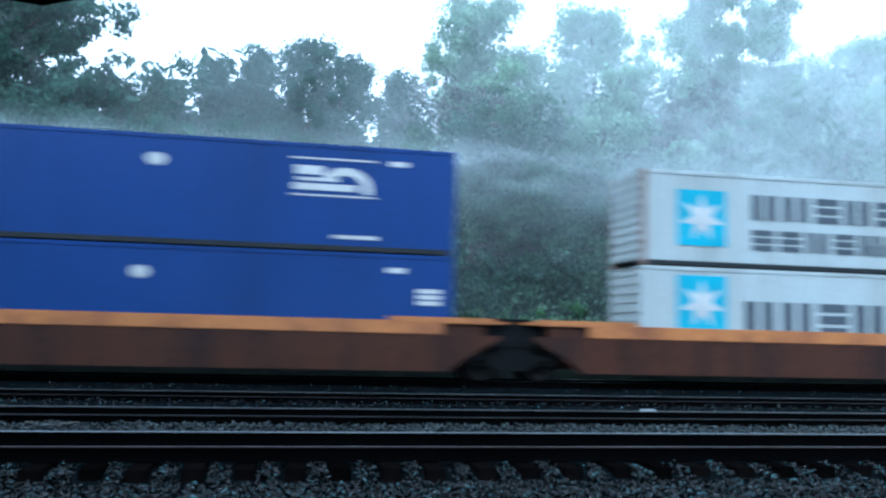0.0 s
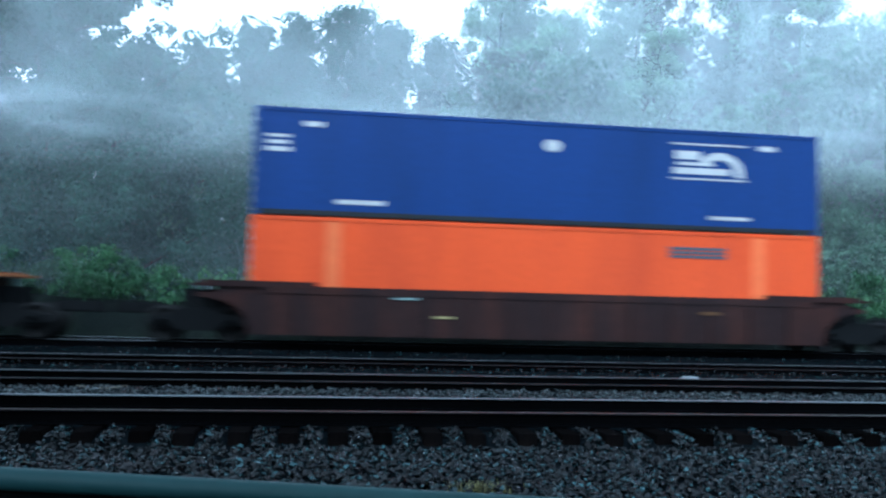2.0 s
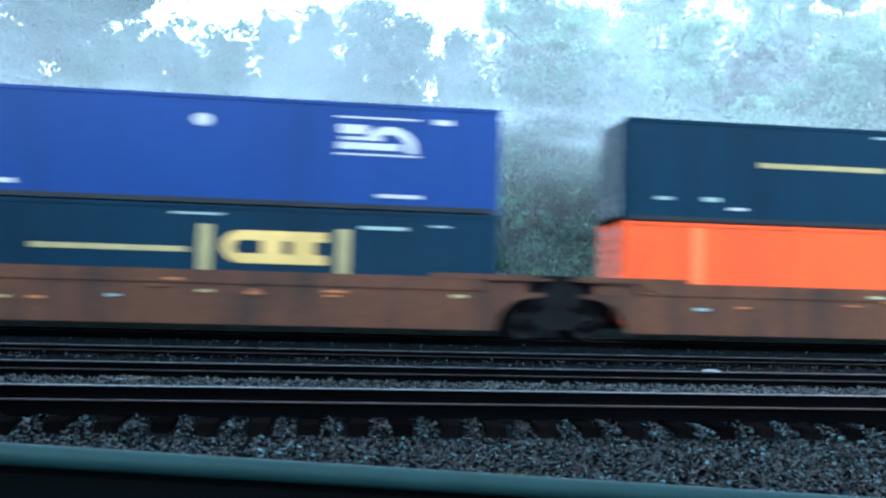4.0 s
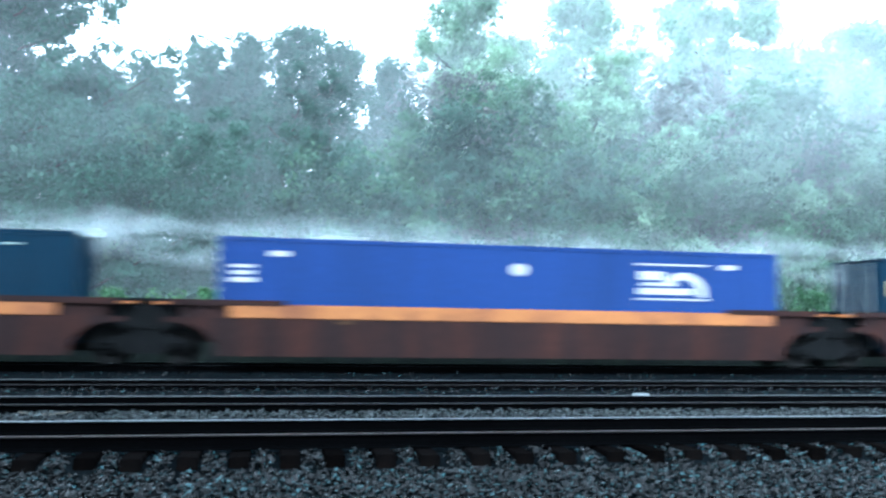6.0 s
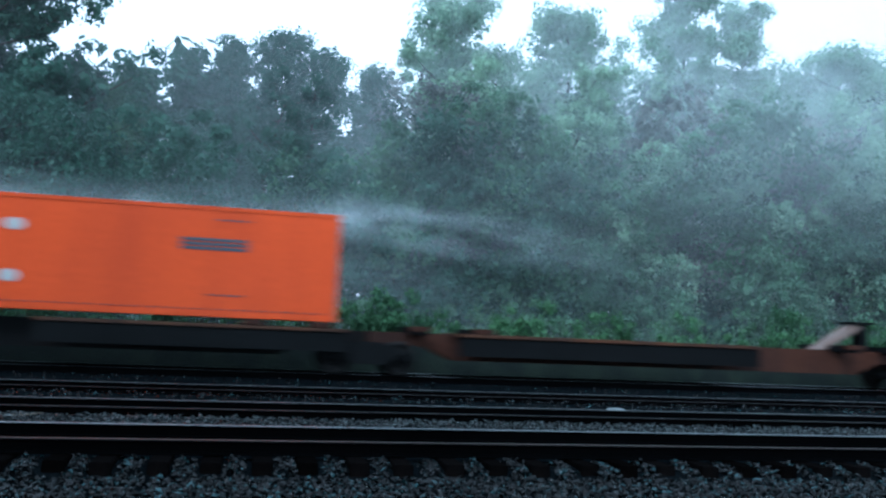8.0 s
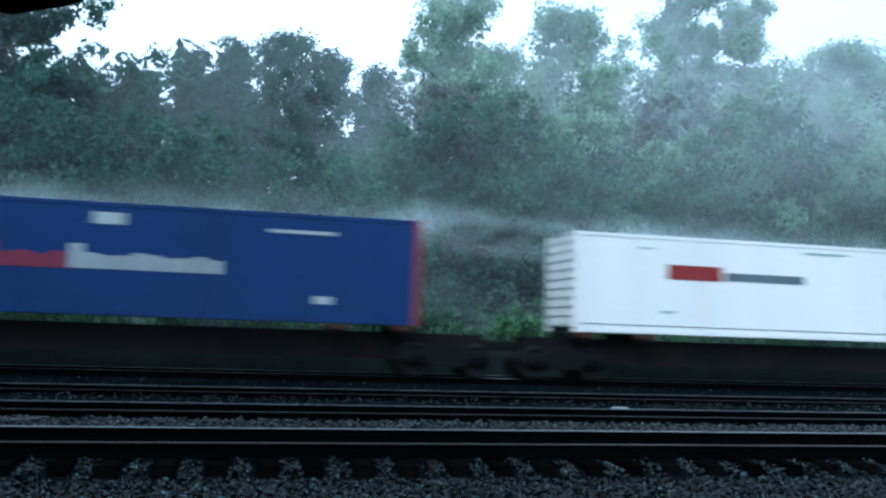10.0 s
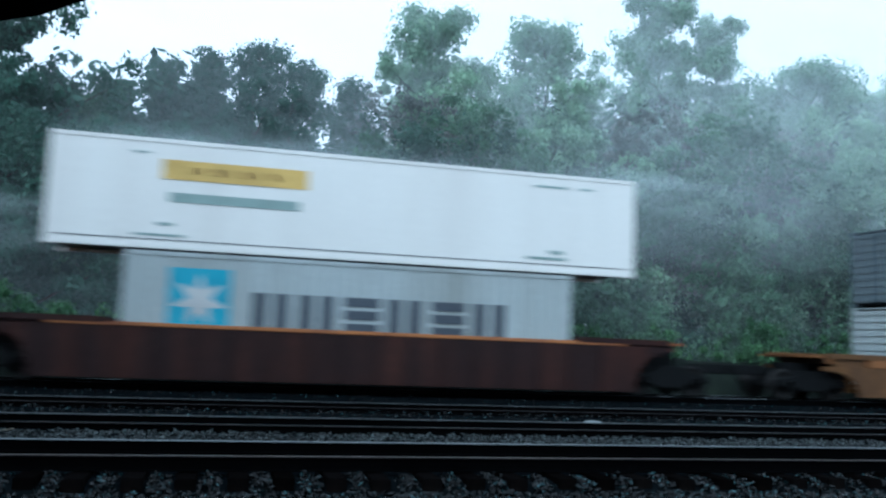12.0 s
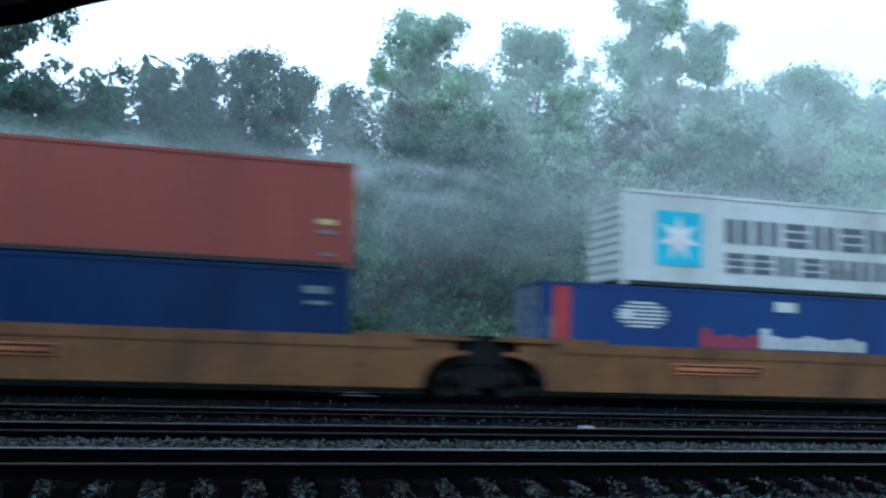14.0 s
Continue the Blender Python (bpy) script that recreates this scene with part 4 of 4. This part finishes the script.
def mist_mat(name, mode, strength, scale, low=0.35, high=0.75):
    """Fine spray: a thin veil whose density comes from noise and thins out towards its edges."""
    m = bpy.data.materials.new(name)
    m.use_nodes = True
    N, K = m.node_tree.nodes, m.node_tree.links
    for n in list(N):
        N.remove(n)

    def math_node(op, a, b):
        n = N.new("ShaderNodeMath")
        n.operation, n.use_clamp = op, True
        for i, v in enumerate((a, b)):
            if isinstance(v, (int, float)):
                n.inputs[i].default_value = v
            else:
                K.new(v, n.inputs[i])
        return n.outputs[0]

    co = N.new("ShaderNodeTexCoord")
    sep = N.new("ShaderNodeSeparateXYZ")
    K.new(co.outputs["Generated"], sep.inputs[0])
    x, z = sep.outputs[0], sep.outputs[2]
    x1, z1 = math_node("SUBTRACT", 1.0, x), math_node("SUBTRACT", 1.0, z)
    mp = N.new("ShaderNodeMapping")
    mp.inputs["Scale"].default_value = scale
    K.new(co.outputs["Object"], mp.inputs[0])
    ns = N.new("ShaderNodeTexNoise")
    ns.inputs["Scale"].default_value, ns.inputs["Detail"].default_value, ns.inputs["Distortion"].default_value = 1.0, 5, 0.6
    K.new(mp.outputs[0], ns.inputs["Vector"])
    rg = N.new("ShaderNodeMapRange")
    rg.inputs[1].default_value, rg.inputs[2].default_value = low, high
    K.new(ns.outputs[0], rg.inputs[0])
    if mode == "cloud":
        edge = math_node("MULTIPLY", math_node("MULTIPLY", math_node("MULTIPLY", x, x1), 4.0), math_node("MULTIPLY", math_node("MULTIPLY", z, z1), 4.0))
        edge = math_node("POWER", edge, 1.1)
    elif mode == "veil":
        edge = math_node("MULTIPLY", math_node("POWER", z1, 0.6), math_node("MULTIPLY", math_node("MULTIPLY", x, x1), 14.0))
    elif mode == "top":
        edge = math_node("MULTIPLY", math_node("POWER", z1, 1.8), math_node("MULTIPLY", math_node("MULTIPLY", x, x1), 20.0))
    else:
        edge = math_node("MULTIPLY", math_node("POWER", x1, 1.2), math_node("MULTIPLY", math_node("MULTIPLY", z, z1), 4.0))
        edge = math_node("MULTIPLY", edge, math_node("MULTIPLY", x, 30.0))
    alpha = math_node("MULTIPLY", math_node("MULTIPLY", edge, rg.outputs[0]), strength)
    d, t, o = N.new("ShaderNodeBsdfDiffuse"), N.new("ShaderNodeBsdfTranslucent"), N.new("ShaderNodeOutputMaterial")
    for b in (d, t):
        b.inputs[0].default_value = (0.82, 0.94, 0.98, 1)
    up = N.new("ShaderNodeCombineXYZ")  # droplets take the light of the whole sky above them, however the sheet hangs
    up.inputs[1].default_value, up.inputs[2].default_value = -0.3, 0.95
    K.new(up.outputs[0], d.inputs["Normal"])
    a, b = N.new("ShaderNodeMixShader"), N.new("ShaderNodeMixShader")
    a.inputs[0].default_value = 0.2
    K.new(d.outputs[0], a.inputs[1])
    K.new(t.outputs[0], a.inputs[2])
    tr = N.new("ShaderNodeBsdfTransparent")
    K.new(alpha, b.inputs[0])
    K.new(tr.outputs[0], b.inputs[1])
    K.new(a.outputs[0], b.inputs[2])
    K.new(b.outputs[0], o.inputs[0])
    return m


def veil_data(name, length, height, wave, material, seed, nx=40, nz=10, droop=0.0):
    """A thin billowing sheet of spray from x = 0 and z = 0."""
    vs = []
    for i in range(nx + 1):
        for k in range(nz + 1):
            x, z = length * i / nx, height * k / nz
            vs.append((x, wave * noise.noise((x * 0.35, z * 0.4, seed)), z - droop * (i / nx) ** 1.5))
    fs = [[i * (nz + 1) + k, (i + 1) * (nz + 1) + k, (i + 1) * (nz + 1) + k + 1, i * (nz + 1) + k + 1] for i in range(nx) for k in range(nz)]
    return mesh_of(name, vs, fs, material, True)


def spray():
    near_veil = mist_mat("drifting_rain_mist", "veil", 0.15, (0.09, 0.09, 0.16), 0.25, 0.8)
    far_veil = mist_mat("distant_rain_mist", "veil", 0.28, (0.09, 0.09, 0.16), 0.25, 0.8)
    for y, h, seed, m in ((30.4, 16, 1, near_veil), (38.2, 20, 2, far_veil)):
        ob = thing("rain_mist", "thin grey veil of rain mist before the woods", "mist", pose(-34, y, -0.3), kind="stuff",
                   data=veil_data("rain_mist", 96, h, 0.5, m, seed))
        ob.visible_shadow = False
    cloud = mist_mat("thick_train_spray", "cloud", 0.22, (0.16, 0.16, 0.3), 0.36, 0.74)
    jet = mist_mat("spray_jet", "jet", 0.35, (0.55, 0.55, 2.2), 0.36, 0.68)
    still = mist_mat("standing_rain_mist", "cloud", 0.38, (0.07, 0.07, 0.1), 0.05, 0.7)
    for x, y, z, length, h in ((3, 38.6, -2, 70, 30), (6, 29.0, 4.2, 66, 15.5)):
        ob = thing("rain_mist", "pale rain mist standing among the lighter trees", "mist", pose(x, y, z), kind="stuff",
                   data=veil_data("rain_mist", length, h, 0.5, still, 5 + x))
        ob.visible_shadow = False
    wash = mist_mat("wheel_spray", "cloud", 0.005, (0.3, 0.3, 0.7), 0.2, 0.75)
    soft_cloud = mist_mat("soft_train_spray", "cloud", 0.19, (0.28, 0.28, 0.5), 0.3, 0.72)
    brim = mist_mat("spray_over_roof", "top", 0.45, (0.5, 0.5, 0.9), 0.25, 0.7)
    rng = random.Random(9)
    for i in range(5):  # billows left behind the heavy front part of the train
        x, z = -8 + i * 12.5, 4.6 + rng.uniform(-0.6, 0.8)
        ob = thing("rain_spray", "billow of white rain spray whirled up by the train", "spray", pose(x, 27.2 + 0.12 * (i % 3), z), kind="stuff",
                   data=veil_data("rain_spray", 24, 10, 0.5, cloud, 20 + i))
        ob.visible_shadow = False
        DRIFT.append((ob, x, 27.2 + 0.12 * (i % 3), z, 13.5, 0))
    tall = mist_mat("rolling_rain_mist", "cloud", 0.35, (0.12, 0.12, 0.2), 0.3, 0.7)
    for i in range(5):  # mist that hangs before the tree tops as the front of the train goes by
        x, y = 4 + i * 11, 28.6 + 0.1 * (i % 3)
        ob = thing("rain_mist", "tall bank of pale rain mist before the tree tops", "mist", pose(x, y, 5), kind="stuff",
                   data=veil_data("rain_mist", 28, 15, 0.5, tall, 80 + i))
        ob.visible_shadow = False
        DRIFT.append((ob, x, y, 5, 13.0, 0))
    tops = [(-11.35, 6.37, LONG), (10.3, 6.27, SHORT), (27.9, 6.37, LONG), (51.6, 6.37, LONG), (75.2, 6.37, LONG), (94.9, 6.37, LONG), (114.6, 6.37, LONG),
            (139.1, 3.45, LONG), (158.75, 3.45, LONG), (178.4, 3.45, LONG), (199.6, 4.33, LONG), (235.9, 4.33, LONG), (255.1, 4.33, LONG), (275.75, 4.33, LONG),
            (294.5, 4.33, LONG), (315.6, 6.39, LONG), (341.25, 5.76, SHORT), (364.75, 6.37, SHORT), (384.95, 6.37, SHORT)]
    for i, (x, z, length) in enumerate(tops):
        for name, data, dx, dz in (("roof_spray", veil_data("roof_spray", length + 1.5, 1.1, 0.2, brim, 40 + i, 40, 6), -0.4, -0.02),
                                   ("spray_jet", veil_data("spray_jet", 9.5, 1.6, 0.4, jet, 60 + i, 40, 8), length - 0.1, -0.65)):
            ob = thing("rain_spray", "streak of white rain spray trailing over the container roof", "spray", pose(x + dx, LINE_Y + 0.3, z + dz, 0, 4 if name == "spray_jet" else 0), kind="stuff", data=data)
            ob.visible_shadow = False
            DRIFT.append((ob, x + dx, LINE_Y + 0.3, z + dz, 26.67, 4 if name == "spray_jet" else 0))
        if x > 310:  # the spray behind the tall loads at the end spreads wider
            ob = thing("rain_spray", "soft cloud of rain spray behind a tall load", "spray", pose(x + length - 4, LINE_Y + 2.2, z - 2.4), kind="stuff",
                       data=veil_data("rain_spray", 15, 5.2, 0.5, soft_cloud, 120 + i, 24, 8))
            ob.visible_shadow = False
            DRIFT.append((ob, x + length - 4, LINE_Y + 2.2, z - 2.4, 26.67, 0))
        ob = thing("wheel_spray", "thin spray thrown up by the wheels of the train", "spray", pose(x - 2, LINE_Y - 1.95, 0), kind="stuff",
                   data=veil_data("wheel_spray", 23, 3.4, 0.2, wash, 90 + i, 24, 6))
        ob.visible_shadow = False
        DRIFT.append((ob, x - 2, LINE_Y - 1.95, 0, 26.67, 0))


DRIFT = []  # spray: (thing, x, y, z, speed, downward tilt)

# ---------- small things by the tracks ----------


def small_things():
    slab = bmesh.new()
    bmesh.ops.create_icosphere(slab, subdivisions=2, radius=1)
    for v in slab.verts:
        v.co = Vector((v.co.x * 0.22, v.co.y * 0.13, v.co.z * 0.04)) * (1 + 0.25 * noise.noise(v.co * 2))
    me = bpy.data.meshes.new("flat_stone")
    slab.to_mesh(me)
    slab.free()
    me.materials.append(M_SCRAP)
    thing("flat_stone", "flat pale scrap lying in the ballast between tracks", "stone", pose(7.70, 17.1, -0.16, 4, 3, 8), data=me)
    vs, fs = [], []
    for i in range(8):
        p = [Vector((-0.36 + 0.09 * k, 0.02 * math.sin(k), 0.03 + 0.0022 * (k - 4) ** 2)) for k in (i, i + 1)]
        tube(vs, fs, p[0], p[1], 0.006, 0.006, 6)
    thing("bent_stick", "thin bent pale stick lying on the ballast", "stick", pose(-3.07, 13.5, -0.14), data=mesh_of("bent_stick", vs, fs, M_STICK))


def grass_tuft(x, y, z):
    """Thin bent blades of yellowed grass."""
    rng = random.Random(31)
    vs, fs = [], []
    for _ in range(420):
        bx, by = rng.gauss(0, 0.16), rng.gauss(0, 0.07)
        h, a, lean = rng.uniform(0.04, 0.13), rng.uniform(0, 6.28), rng.uniform(0.1, 0.9)
        wx, wy = 0.004 * math.sin(a), -0.004 * math.cos(a)
        k = len(vs)
        for u, w in ((0, 1), (0.5, 0.8), (1, 0.1)):
            ox, oy = lean * h * u * u * math.cos(a), lean * h * u * u * math.sin(a)
            vs += [(bx + ox - wx * w, by + oy - wy * w, h * u - 0.02), (bx + ox + wx * w, by + oy + wy * w, h * u - 0.02)]
        fs += [[k, k + 1, k + 3, k + 2], [k + 2, k + 3, k + 5, k + 4]]
    thing("grass_tuft", "small yellowed tuft of wet grass in the ballast", "grass", pose(x, y, z), data=mesh_of("grass_tuft", vs, fs, M_GRASS))


def car_window():
    """What shows of the parked car that the view is taken from: the wet seal of its window and the dark rounded frame."""
    sill = thing("car_door", "dark car door with a wet grey-green window seal", "car door", pose(0, 0.5, 1.2025, 0, 3.4))
    vs, fs = [], []
    tube(vs, fs, Vector((-0.7, 0, 0)), Vector((0.8, 0, 0)), 0.006, 0.0065, 16)
    part("window_seal", mesh_of("window_seal", vs, fs, M_RUBBER, True), sill)
    part("door_panel", box_data("door_panel", -0.7, 0.8, 0.004, 0.05, -1.95, -0.007, M_BLACK, 0.004), sill)
    for x in (-0.72, 0.86):
        part("door_pillar", box_data("door_pillar", x - 0.04, x + 0.04, 0.0, 0.045, -0.02, 0.5, M_BLACK, 0.01), sill)
    part("door_header", box_data("door_header", -0.76, 0.9, 0.0, 0.045, 0.455, 0.53, M_BLACK, 0.01), sill)
    arc = [(-0.175, 0.34), (-0.172, 0.158), (-0.15, 0.156), (-0.121, 0.1645), (-0.096, 0.1775), (-0.071, 0.187), (-0.045, 0.202), (0.0, 0.232), (0.1, 0.34)]
    part("header_trim", plate_data("header_trim", arc, 0, 0.03, M_BLACK), sill, "black rounded trim below the header", pose(0, 0, 0.1433, 0, -3.4))


car_window()
ground()
tracks()
heaps = [(TIE_X + (i + 0.5) * TIE_STEP - 0.13, TIE_X + (i + 0.5) * TIE_STEP + 0.13, 9.9, 10.55, 70, -0.36, -0.275) for i in range(-5, 22)]
heaps += [(TIE_X + (i + 0.5) * TIE_STEP - 0.1, TIE_X + (i + 0.5) * TIE_STEP + 0.1, 10.02, 10.5, 40, -0.31, -0.24) for i in range(-5, 22)]
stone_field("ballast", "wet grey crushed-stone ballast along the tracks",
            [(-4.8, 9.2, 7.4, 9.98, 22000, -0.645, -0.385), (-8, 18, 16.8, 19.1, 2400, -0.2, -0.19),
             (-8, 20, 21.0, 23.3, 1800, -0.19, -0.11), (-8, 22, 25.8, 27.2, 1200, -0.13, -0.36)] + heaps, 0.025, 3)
stone_field("ballast", "paler ballast between the first two tracks", [(-7, 16, 12.25, 13.75, 8500, -0.165, -0.125)], 0.028, 4, M_STONE_PALE)
far_bank()
woods()
near_woods()
build_containers()
build_cars()
spray()
small_things()
grass_tuft(1.66, 8.5, -0.555)


def motions():
    speed = 26.67
    for ob, x, y, z in MOVERS:
        walk(ob, [(0.0, pose(x, y, z)), (14.0, pose(x - speed * 14.0, y, z))])
    for ob, x, y, z, v, tilt in DRIFT:
        walk(ob, [(0.0, pose(x, y, z, 0, tilt)), (14.0, pose(x - v * 14.0, y, z, 0, tilt))])


motions()
